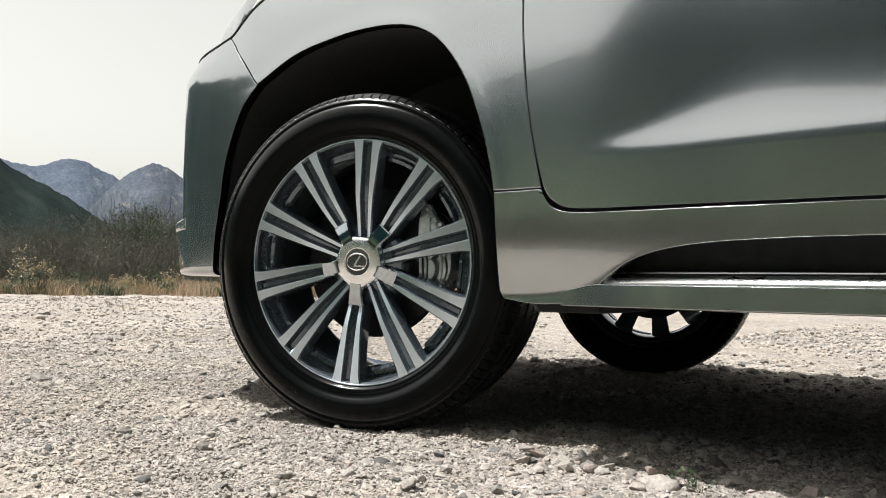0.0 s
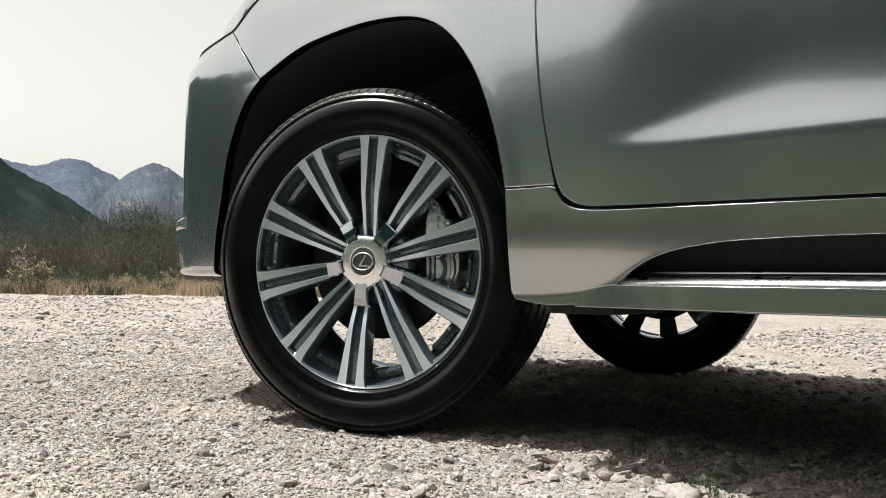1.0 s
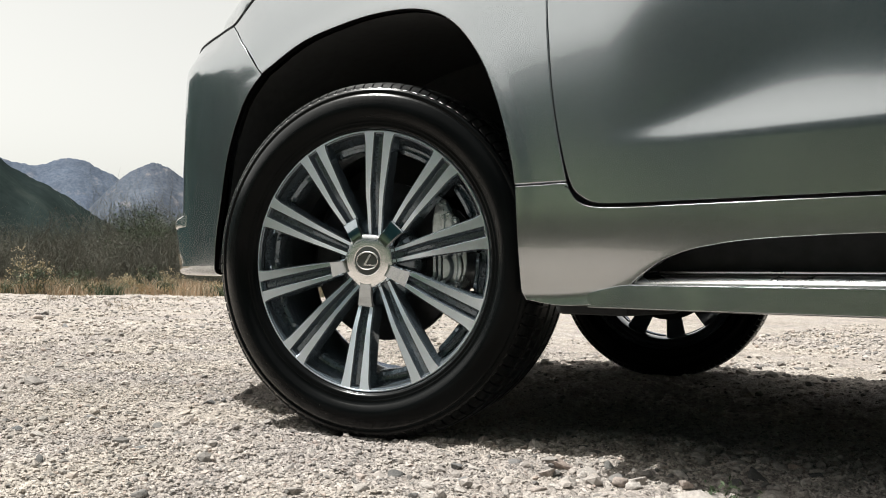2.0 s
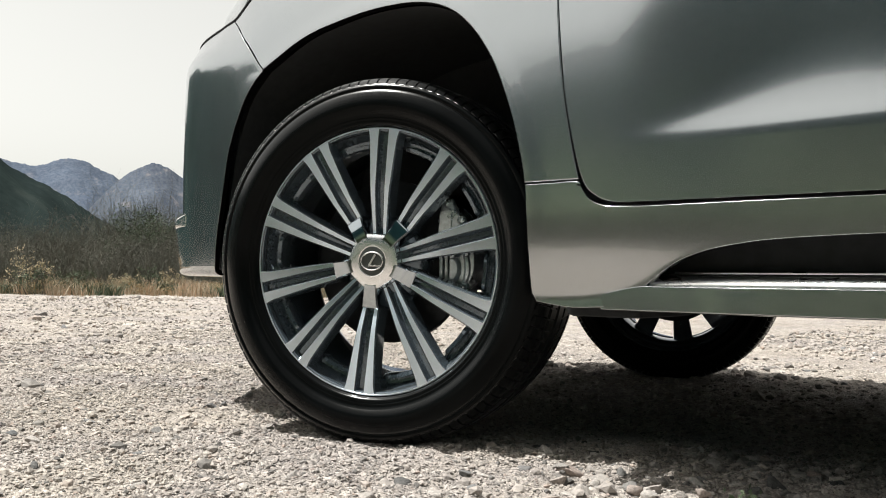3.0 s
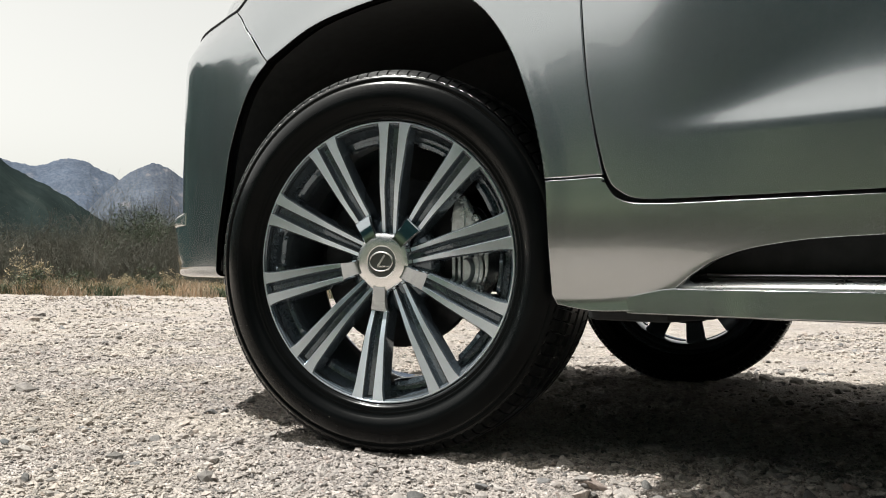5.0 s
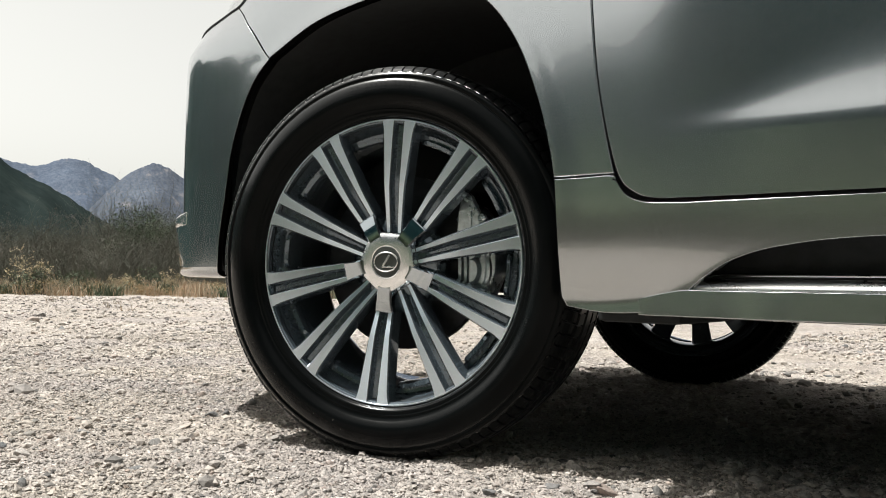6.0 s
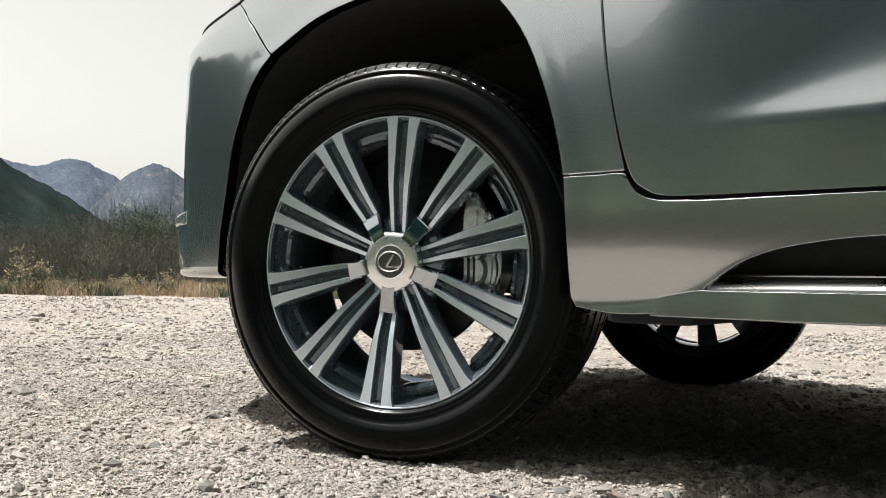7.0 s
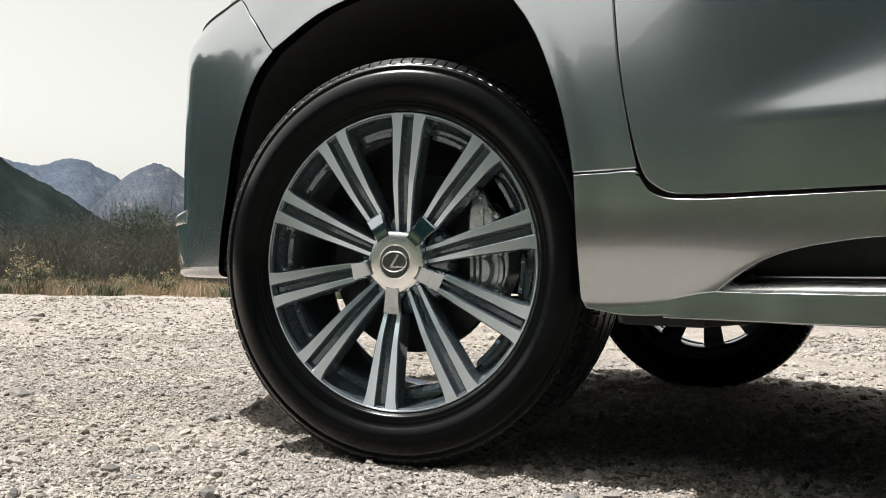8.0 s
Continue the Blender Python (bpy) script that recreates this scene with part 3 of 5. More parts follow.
def polar(bearing, dist):
    """Plan place at a bearing (degrees from +y towards -x) and distance from (1.2, -1.4)."""
    b = np.radians(bearing)
    return np.stack([1.2 - dist * np.sin(b), -1.4 + dist * np.cos(b)], -1)


# unseen scrub across the clearing, added for the car's sides to reflect
rng = np.random.RandomState(50)
qb, qd = rng.uniform(112, 300, 30000), 10 + rng.gamma(1.8, 7.0, 30000)
qv, qf = blades(polar(qb, qd), 0.5 + 0.06 * qd + 0.4 * wave(qb, qd, 49, 0.5, 2), 0.18, 48, 0.3)
tagged(new("scrub", from_arrays("scrub", qv, qf, SCRUB)), "unseen grey-green scrub added across the clearing", "scrub", kind="stuff")

rng = np.random.RandomState(51)
gb, gd = rng.uniform(36, 84, 60000), 16.4 + rng.gamma(1.5, 3.4, 60000)
gd += 0.8 * np.sin(gb * 0.9) + 0.4 * np.sin(gb * 3.3)
clumps = np.clip(0.55 + 0.6 * wave(gb, gd * 0.6, 61, 1.4, 3), 0.12, 1)
keep = rng.uniform(0, 1, len(gb)) < clumps
gxy = polar(gb[keep], gd[keep])
gv, gf = blades(gxy, 0.27 * (0.35 + 0.95 * clumps[keep]), 0.011, 52)
tagged(new("dry_grass", from_arrays("dry_grass", gv, gf, GRASS)), "strip of dry straw-coloured grass at the gravel's edge", "grass", kind="stuff")

# grey-green low plants among the grass
lb, ld = rng.uniform(40, 80, 34), 16.6 + rng.gamma(1.5, 2.2, 34)
lxy = np.repeat(polar(lb, ld), 130, 0) + rng.normal(0, 0.16, (34 * 130, 2))
lv, lf = blades(lxy, 0.26, 0.02, 57, 0.55)
tagged(new("low_plants", from_arrays("low_plants", lv, lf, SAGE)), "grey-green low plants among the dry grass", "plants", kind="stuff")

# a few stray tufts on the open gravel
tb, td = rng.uniform(50, 68, 10), rng.uniform(9, 15, 10)
txy = np.repeat(polar(tb, td), 16, 0) + rng.normal(0, 0.05, (10 * 16, 2))
tv, tf = blades(txy, 0.08, 0.006, 53, 0.6)
tagged(new("grass_tufts", from_arrays("grass_tufts", tv, tf, GRASS)), "sparse dry weeds growing in the gravel", "weeds", kind="stuff")


def tube_arrays(lines, sides=3):
    """Tapered thin tubes along lines of (place, radius)."""
    V, F, at = [], [], 0
    ring = np.array([[math.cos(2 * math.pi * k / sides), math.sin(2 * math.pi * k / sides)] for k in range(sides)])
    for pts, rad in lines:
        pts, rad = np.asarray(pts), np.asarray(rad)
        t = np.gradient(pts, axis=0)
        t /= np.linalg.norm(t, axis=1)[:, None] + 1e-9
        s = np.cross(t, np.array([0.31, 0.95, 0.05]))
        s /= np.linalg.norm(s, axis=1)[:, None] + 1e-9
        u = np.cross(t, s)
        P = pts[:, None] + rad[:, None, None] * (ring[None, :, 0:1] * s[:, None] + ring[None, :, 1:2] * u[:, None])
        V.append(P.reshape(-1, 3))
        n = len(pts)
        for a in range(n - 1):
            for k in range(sides):
                k2 = (k + 1) % sides
                F.append((at + a * sides + k, at + a * sides + k2, at + (a + 1) * sides + k2, at + (a + 1) * sides + k))
        at += n * sides
    return np.vstack(V), np.array(F)


def branching(rng, root, height, lean, stems, r0, fork=3, crook=0.12):
    """Stems that fork into twigs; gives lines of places and radii."""
    lines, tips = [], []

    def grow(p, d, length, r, level):
        n = 5
        pts = [np.array(p)]
        for k in range(n - 1):
            d = d + rng.normal(0, crook, 3) + np.array([0, 0, 0.05])
            d = d / np.linalg.norm(d)
            pts.append(pts[-1] + d * length / (n - 1))
        lines.append((pts, np.linspace(r, r * 0.45, n)))
        if level == 0:
            tips.append(pts[-1])
            tips.append(pts[2])
            return
        for _ in range(rng.randint(2, fork + 1)):
            k = rng.randint(2, n)
            e = d + rng.normal(0, 0.5, 3)
            grow(pts[k], e / np.linalg.norm(e), length * rng.uniform(0.45, 0.75), r * 0.5, level - 1)

    for _ in range(stems):
        d = np.array([rng.normal(0, lean), rng.normal(0, lean), 1.0])
        grow(np.array(root) + np.array([rng.normal(0, 0.15), rng.normal(0, 0.15), 0]), d / np.linalg.norm(d), height * rng.uniform(0.5, 0.75), r0, 2)
    return lines, tips


# bare brush: one thicket of thin stems
rng = np.random.RandomState(71)
lines = []
for k in range(460):
    b = rng.uniform(44, 74)
    d = 30 + rng.gamma(2.0, 8.0)
    h = rng.uniform(1.2, 2.3) * (0.72 + 0.012 * d)
    x, y = polar(b, d)
    l2, _ = branching(rng, (x, y, -0.1), h, 0.26, 4, 0.008 + 0.00018 * d, 4)
    lines += l2
for k in range(170):
    b, d = rng.uniform(52.5, 60.5), rng.uniform(42, 66)
    x, y = polar(b, d)
    l2, _ = branching(rng, (x, y, -0.1), d * rng.uniform(0.066, 0.098), 0.14, 3, 0.016, 4)
    lines += l2
bv, bf = tube_arrays(lines, 3)
tagged(new("bare_brush", from_arrays("bare_brush", bv, bf, TWIG)), "tangled thicket of bare grey-brown brush", "brush", kind="stuff")

def leaf_arrays(points, size, count, seed, blur):
    rng = np.random.RandomState(seed)
    c = np.repeat(np.asarray(points), count, 0) + rng.normal(0, blur, (len(points) * count, 3))
    a, b = rng.normal(size=(len(c), 3)), rng.normal(size=(len(c), 3))
    a /= np.linalg.norm(a, axis=1)[:, None]
    b -= a * np.sum(a * b, 1)[:, None]
    b /= np.linalg.norm(b, axis=1)[:, None]
    s = size * rng.uniform(0.6, 1.3, (len(c), 1))
    P = np.stack([c - a * s, c + b * s * 0.5, c + a * s, c - b * s * 0.5], 1)
    return P.reshape(-1, 3), (np.arange(len(c)) * 4)[:, None] + np.array([0, 1, 2, 3])


# low dense undergrowth that closes the foot of the thicket: leaning twigs and a haze of small dead leaves
rng = np.random.RandomState(72)
ub, ud = rng.uniform(44, 74, 42000), rng.uniform(32, 70, 42000)
uxy = polar(ub, ud)
uh = 0.7 + 0.028 * ud + 0.9 * wave(ub, ud, 73, 0.8, 3)
uv, uf = blades(uxy, 0.8 * uh, 0.014, 74, 0.75)
tagged(new("undergrowth", from_arrays("undergrowth", uv, uf, TWIG)), "dense dull leafless undergrowth", "undergrowth", kind="stuff")
up = np.stack([uxy[:, 0], uxy[:, 1], uh * rng.uniform(0.0, 1.0, len(uh)) ** 0.8], -1)
lv, lf = leaf_arrays(up, 0.030, 7, 75, 0.25)
tagged(new("dead_leaves", from_arrays("dead_leaves", lv, lf, TWIG)), "brown-grey dead leaves in the undergrowth", "leaves", kind="stuff")


def tree(name, label, bearing, dist, height, seed, leaves, leaf_mat, leaf_size=0.07, blur=0.25, stems=1, r0=0.05, lean=0.08, clumps=0, crown_z=3.1):
    rng = np.random.RandomState(seed)
    x, y = polar(bearing, dist)
    ob = tagged(new(name), label, "tree", "trees among the brush")
    ob.location = (x, y, 0)
    l2, tips = branching(rng, (0, 0, -0.1), height, lean, stems, r0, 4, 0.16)
    v, f = tube_arrays(l2, 5)
    place(new("trunk", from_arrays("trunk", v, f, BARK, True)), ob)
    if leaves:
        if clumps:
            q = rng.normal(size=(clumps, 3))
            q *= (rng.uniform(0.35, 1.0, clumps) / np.linalg.norm(q, axis=1))[:, None]
            tips = [q for q in tips if q[2] < crown_z + 0.6] + [np.array((0, 0, crown_z)) + c * np.array((1.35, 1.35, 0.72)) for c in q]
        v, f = leaf_arrays(tips, leaf_size, leaves, seed + 1, blur)
        place(new("crown", from_arrays("crown", v, f, leaf_mat)), ob)
    return ob


tree("tree", "slender tree with sparse dull green crown", 57.1, 40, 3.7, 81, 85, LEAF, 0.034, 0.22, 1, 0.085, 0.03, 46, 2.55)
tree("tree", "slender tree with sparse dull green crown", 56.6, 44, 3.7, 82, 50, LEAF, 0.045, 0.2, 2, 0.055)
tree("bare_tree", "leafless grey tree among the brush", 55.4, 46, 3.9, 83, 0, LEAF, stems=3)
for b, d, h, sd in ((54.7, 44, 4.6, 86), (56.2, 50, 5.2, 87), (57.3, 47, 4.8, 88), (59.0, 52, 4.6, 89), (58.3, 56, 5.4, 90)):
    tree("bare_tree", "leafless grey tree among the brush", b, d, h, sd, 0, LEAF, stems=3, r0=0.032)
tree("bare_tree", "leafless grey tree among the brush", 60.2, 50, 3.8, 84, 0, LEAF, stems=3)
tree("bare_tree", "leafless grey tree among the brush", 63.4, 46, 3.2, 85, 0, LEAF, stems=3)


def shrub(bearing, dist, height, seed, mat, label, lean=0.5):
    rng = np.random.RandomState(seed)
    x, y = polar(bearing, dist)
    ob = tagged(new("shrub"), label, "shrub", "shrubs in the dry grass")
    ob.location = (x, y, 0)
    l2, tips = branching(rng, (0, 0, 0), height, lean, 9, 0.012, 3)
    v, f = tube_arrays(l2, 3)
    tagged(place(new("stems", from_arrays("stems", v, f, TWIG)), ob), kind="stuff")
    if mat is BLOOM:
        tips = [q for q in tips if q[2] > 0.45 * height] or tips
    v, f = leaf_arrays(tips, 0.022, 5, seed + 1, 0.03)
    tagged(place(new("foliage", from_arrays("foliage", v, f, mat)), ob), kind="stuff")
    return ob


# leafy dry weeds with seed heads between the grass
rng = np.random.RandomState(58)
wb, wd = rng.uniform(40, 80, 900), 16.5 + rng.gamma(1.6, 1.9, 900)
wh = 0.08 + 0.13 * np.clip(0.5 + 0.7 * wave(wb, wd, 62, 1.1, 3), 0, 1.4)
wxy = polar(wb, wd)
base = np.stack([wxy[:, 0], wxy[:, 1], 0.5 * wh], -1)
tall = np.repeat(base, 3, 0) + np.stack([rng.normal(0, 0.05, 2700), rng.normal(0, 0.05, 2700), rng.uniform(-0.4, 0.75, 2700) * np.repeat(wh, 3)], -1)
wv, wf = leaf_arrays(tall, 0.017, 9, 59, 0.035)
tagged(new("dry_weeds", from_arrays("dry_weeds", wv, wf, WEED)), "rusty and straw-coloured leafy weeds in the grass", "weeds", kind="stuff")
hv, hf = leaf_arrays(np.stack([wxy[::2, 0], wxy[::2, 1], 1.15 * wh[::2]], -1), 0.014, 4, 60, 0.03)
tagged(new("seed_heads", from_arrays("seed_heads", hv, hf, BLOOM)), "pale yellow seed heads above the weeds", "weeds", kind="stuff")
shrub(63.5, 18.5, 0.66, 91, BLOOM, "dry shrub with pale yellow seed heads", 0.2)
shrub(60.4, 20, 0.5, 92, SAGE, "low grey-green sage shrub in the grass")
shrub(63.6, 17.2, 0.4, 93, SAGE, "low grey-green sage shrub in the grass")
shrub(57.3, 19, 0.45, 94, SAGE, "low grey-green sage shrub in the grass")
shrub(58.4, 21, 0.42, 95, BLOOM, "dry shrub with pale yellow seed heads")
shrub(55.6, 20, 0.4, 96, BLOOM, "dry shrub with pale yellow seed heads")

# a small green sprig between the stones
sprig = tagged(new("sprig"), "small green weed sprig between the stones", "weed")
sprig.location = (0.834, -0.143, 0)
rng = np.random.RandomState(97)
l2, tips = branching(rng, (0, 0, 0), 0.45, 0.7, 7, 0.007, 2)
tiny = np.array((0.1, 0.1, 0.06))
v, f = tube_arrays([(np.asarray(p) * tiny, r * 0.1) for p, r in l2], 3)
tagged(place(new("stems", from_arrays("stems", v, f, SAGE)), sprig), kind="stuff")
v, f = leaf_arrays([q * tiny for q in tips], 0.0045, 2, 98, 0.004)
tagged(place(new("leaves", from_arrays("leaves", v, f, LEAF)), sprig), kind="stuff")

# ---- the car ----
HUB_Z, STEER, CAMBER, TRACK = 0.377, 14.8, 0.97, 1.64
car = tagged(new("car"), "grey metallic off-road car with large alloy wheels parked on gravel", "car")

# plan line of the near side: straight along x, then round the front corner; s is the length along it
_l = np.linspace(0, 2.2, 441)
_th = np.interp(_l, (0, 0.42, 0.64, 0.90, 1.4, 2.2), np.radians((0, 37, 62, 80, 88, 90)))
_px = -0.35 - np.concatenate([[0], np.cumsum(np.cos(_th[:-1]) * np.diff(_l))])
_py = -0.13 + np.concatenate([[0], np.cumsum(np.sin(_th[:-1]) * np.diff(_l))])


def plan(s):
    s = np.asarray(s, float)
    q = np.clip(-0.35 - s, 0, 2.2)
    th = np.interp(q, _l, _th)
    x = np.where(s > -0.35, s, np.interp(q, _l, _px))
    y = np.where(s > -0.35, -0.13, np.interp(q, _l, _py))
    return x, y, -np.sin(th), -np.cos(th)


def smooth01(x, a, b):
    t = np.clip((np.asarray(x, float) - a) / (b - a), 0, 1)
    return t * t * (3 - 2 * t)


_oz = catmull([(0.20, -0.008), (0.285, -0.003), (0.32, -0.001), (0.36, 0.0), (0.42, 0.0005), (0.512, 0.0), (0.60, 0.0), (0.70, 0.0), (0.80, -0.001), (0.90, -0.007), (1.0, -0.022), (1.1, -0.05), (1.2, -0.09)], 8)

_nz = catmull([(0.25, 0.020), (0.30, 0.020), (0.36, 0.020), (0.45, 0.0215), (0.55, 0.0235), (0.65, 0.0255), (0.75, 0.0250), (0.83, 0.0240), (0.88, 0.0222), (0.902, 0.0185), (0.924, 0.0065), (0.94, -0.003), (0.96, -0.013), (0.98, -0.024), (1.05, -0.07)], 8)


def flank(s, z):
    """How far the flank stands out from the plan line at the height z."""
    s, z = np.asarray(s, float), np.asarray(z, float)
    o = np.interp(z, _oz[:, 0], _oz[:, 1])
    front = smooth01(-s, 0.40, 0.75)
    nose = np.interp(z, _nz[:, 0], _nz[:, 1])
    corner = 0.022 * smooth01(-s, 0.30, 0.50) * (1 - smooth01(-s, 0.55, 0.75)) * smooth01(z, 0.86, 1.0)
    swell = 0.0027 * smooth01(z, 0.75, 0.87) * (1 - smooth01(z, 0.87, 0.97)) * smooth01(-s, 0.27, 0.36) * (1 - smooth01(-s, 0.50, 0.65))
    return o * (1 - front) + nose * front - corner + swell


def skin(s, z, extra=0.0):
    x, y, nx, ny = plan(s)
    o = flank(s, z) + extra
    return np.stack([x + nx * o, y + ny * o, np.asarray(z, float)], -1)


def panel(name, G, mat, label="", r=0.003, depth=0.014, out=None, black_side=""):
    """A sheet-metal panel from a grid of places, with rounded edges that turn inwards. black_side: the side (u or v)
    whose turned edge is black.
    """
    G = np.asarray(G)
    N = np.cross(np.gradient(G, axis=0), np.gradient(G, axis=1))
    N /= np.linalg.norm(N, axis=2)[..., None] + 1e-12
    ref = np.array([-0.2, -1.0, 0.05]) if out is None else np.array(out)
    if np.mean(N @ ref) < 0:
        N = -N

    def pad(G, N):
        def side(e, i, n):
            t = e - i
            t /= np.linalg.norm(t, axis=-1)[..., None] + 1e-12
            return [e + t * r * a - n * b for a, b in ((0.5, r * 0.13), (0.87, r * 0.5), (1.0, r), (1.0, depth))]
        a, b = side(G[0], G[1], N[0]), side(G[-1], G[-2], N[-1])
        return np.concatenate([np.stack(a[::-1]), G, np.stack(b)]), np.concatenate([np.repeat(N[:1], 4, 0), N, np.repeat(N[-1:], 4, 0)])

    def support(G, N):
        """Rows close to both edges keep the rounding from shading the whole panel."""
        def near(e, i):
            k = min(0.35, 0.0012 / max(float(np.median(np.linalg.norm(i - e, axis=-1))), 1e-6))
            return e * (1 - k) + i * k
        return (np.concatenate([G[:1], near(G[0], G[1])[None], G[1:-1], near(G[-1], G[-2])[None], G[-1:]]),
                np.concatenate([N[:1], N[:1], N[1:-1], N[-1:], N[-1:]]))

    G, N = support(G, N)
    G, N = (q.swapaxes(0, 1) for q in support(G.swapaxes(0, 1), N.swapaxes(0, 1)))
    G, N = pad(G, N)
    G, N = (q.swapaxes(0, 1) for q in pad(G.swapaxes(0, 1), N.swapaxes(0, 1)))
    nu, nv = G.shape[:2]
    f = grid_faces(nu, nv)
    me = from_arrays(name, G.reshape(-1, 3), f, [mat, EDGE_BLACK] if black_side else mat, True)
    if black_side:
        k = np.arange(len(f))
        rim = (k % (nv - 1) < 3) if black_side == "v" else (k // (nv - 1) < 3)
        me.polygons.foreach_set("material_index", rim.astype(np.int32))
    ob = new(name, me)
    ob.parent = car
    if label:
        tagged(ob, label)
    return ob


def between(A, B, n, power=1.0):
    """A grid from line A to line B in (s, z)."""
    v = np.linspace(0, 1, n) ** power
    return A[:, None] * (1 - v)[None, :, None] + B[:, None] * v[None, :, None]


# front wing round the wheel arch
ARCH_REAR = [(0.418, 0.5145), (0.408, 0.568), (0.385, 0.65), (0.345, 0.746), (0.292, 0.820), (0.232, 0.866), (0.155, 0.891), (0.051, 0.899), (-0.057, 0.892), (-0.172, 0.872), (-0.300, 0.820)]
WING_OUT = [(0.521, 0.5145), (0.5050, 0.585), (0.4905, 0.67), (0.4795, 0.79), (0.4745, 0.88), (0.4705, 1.0), (0.33, 1.10), (0.08, 1.11), (-0.19, 1.090), (-0.36, 1.030), (-0.4765, 0.974)]
ARCH_FRONT = [(-0.306, 0.815), (-0.368, 0.755), (-0.424, 0.644), (-0.447, 0.543), (-0.468, 0.441), (-0.474, 0.365)]


def arch_lip(G):
    """Skin with a slight flare that thickens towards the edge of the arch (first column)."""
    d = np.cumsum(np.concatenate([np.zeros((len(G), 1)), np.linalg.norm(np.diff(G, axis=1), axis=2)], 1), 1)
    return skin(G[..., 0], G[..., 1], 0.003 * np.exp(-(d / 0.03) ** 2))


wing_arch, wing_out = catmull(ARCH_REAR, 8), catmull(WING_OUT, 8)
SEAM = catmull([(-0.3000, 0.8200), (-0.3165, 0.836), (-0.3365, 0.860), (-0.3605, 0.887), (-0.3925, 0.915), (-0.4245, 0.943), (-0.4765, 0.974)], 8)


def wing_grid():
    """The wing from the arch outwards; its front edge follows the seam of the bumper."""
    G = between(wing_arch, wing_out, 26, 1.3)
    straight = G[-1, :, 0]
    z = G[-1, :, 1]
    bow = np.interp(z, SEAM[:, 1], SEAM[:, 0]) - straight
    near = smooth01(np.arange(len(G)), len(G) - 26, len(G) - 1)
    G[..., 0] += near[:, None] * bow[None, :]
    return G


panel("front_wing", arch_lip(wing_grid()), PAINT, r=0.0016, depth=0.012, black_side="v")

# front bumper: from the arch round the corner to the nose
b_start = np.vstack([(SEAM - np.array((0.0050, 0.0015)))[::-6], catmull([(-0.24, 0.849)] + ARCH_FRONT, 8)[8:]])
b_end = np.stack([np.full(len(b_start), -1.35), b_start[:, 1]], -1)
BG = between(b_start, b_end, 60)
BG[..., 1] -= 0.016 * smooth01(-BG[..., 0], 0.48, 0.80) * smooth01(BG[..., 1], 0.82, 0.97)
reach = np.cumsum(np.concatenate([np.zeros((len(BG), 1)), np.linalg.norm(np.diff(BG, axis=1), axis=2)], 1), 1)
flare = 0.001 * np.exp(-(reach / 0.03) ** 2) * (1 - smooth01(BG[..., 1], 0.80, 0.95))
lower = flare + 0.0205 * smooth01(-BG[..., 0], 0.66, 0.82) * (1 - smooth01(BG[..., 1], 0.472, 0.488)) - 0.016 * smooth01(-BG[..., 0], 0.66, 0.86) * np.clip((0.45 - BG[..., 1]) / 0.09, 0, 1) ** 2
BUMPER = skin(BG[..., 0], BG[..., 1], lower)
# its chin, turned under
chin = catmull([(0.0, 0.3560), (0.002, 0.3500), (0.009, 0.3440), (0.030, 0.3405), (0.12, 0.338)], 4)
under = np.stack([skin(BG[-1, :, 0], np.full(BG.shape[1], z), lower[-1] - d) for d, z in chin])
BUMPER = np.concatenate([BUMPER, under])
bumper = panel("front_bumper", BUMPER, PAINT, r=0.0016, depth=0.012, black_side="v")
# ledge on the lower bumper lip; the reflected sky is put into its colour
ls = np.linspace(-0.67, -1.34, 50)
ramp_in = smooth01(-ls, 0.66, 0.82)
LG = np.stack([skin(ls, np.full(50, z), 0.001 + d * ramp_in) for d, z in ((0.000, 0.5000), (0.0095, 0.4990), (0.0160, 0.4962), (0.0195, 0.4918), (0.0214, 0.4862), (0.0222, 0.4800), (0.0222, 0.4745), (0.0200, 0.4700))])
place(panel("bumper_ledge", LG, SKY_LEDGE, "upper ledge of the lower bumper, lightened for reflected sky", r=0.0006, depth=0.003), bumper)
# headlight in the corner above the bumper
hs = np.linspace(-0.34, -0.84, 40)
edge_z = np.interp(-hs, (0.30, 0.36, 0.478, 0.60, 0.70, 0.80), (1.056, 1.032, 0.976, 0.970, 0.963, 0.959))
rise = 0.010 + 0.075 * smooth01(hs, -0.56, -0.40)
lamp_rows = [skin(hs, edge_z + 0.002 + rise * k / 7, -0.010 - 0.022 * k / 7) for k in range(8)]
headlight = panel("headlight", np.stack(lamp_rows), LAMP_DARK, "smoked headlight unit with clear edge", r=0.004, depth=0.03)
es = np.linspace(-0.40, -0.58, 16)
ez = np.interp(-es, (0.30, 0.36, 0.478, 0.60, 0.70, 0.80), (1.056, 1.032, 0.976, 0.970, 0.963, 0.959)) + 0.012 + 0.075 * smooth01(es, -0.56, -0.40)
edge = [skin(es, ez + dz, -0.032 + d) for d, dz in ((0.0, -0.024), (0.005, -0.018), (0.007, 0.0), (0.004, 0.012), (-0.02, 0.016))]
place(panel("lens_edge", np.stack(edge), LAMP_PALE, "clear plastic headlight rim", r=0.001, depth=0.004), headlight)


# black tube laid in for the dark of the gap round the lamp
gap_s = np.linspace(-0.30, -0.80, 30)
gap_z = np.interp(-gap_s, (0.30, 0.36, 0.478, 0.60, 0.70, 0.80), (1.056, 1.032, 0.976, 0.970, 0.963, 0.959))
v, f = tube_arrays([(skin(gap_s, gap_z + 0.0005, -0.0005), np.full(30, 0.0036))], 8)
place(new("lamp_gap", from_arrays("lamp_gap", v, f, FLOCK, True)), headlight)

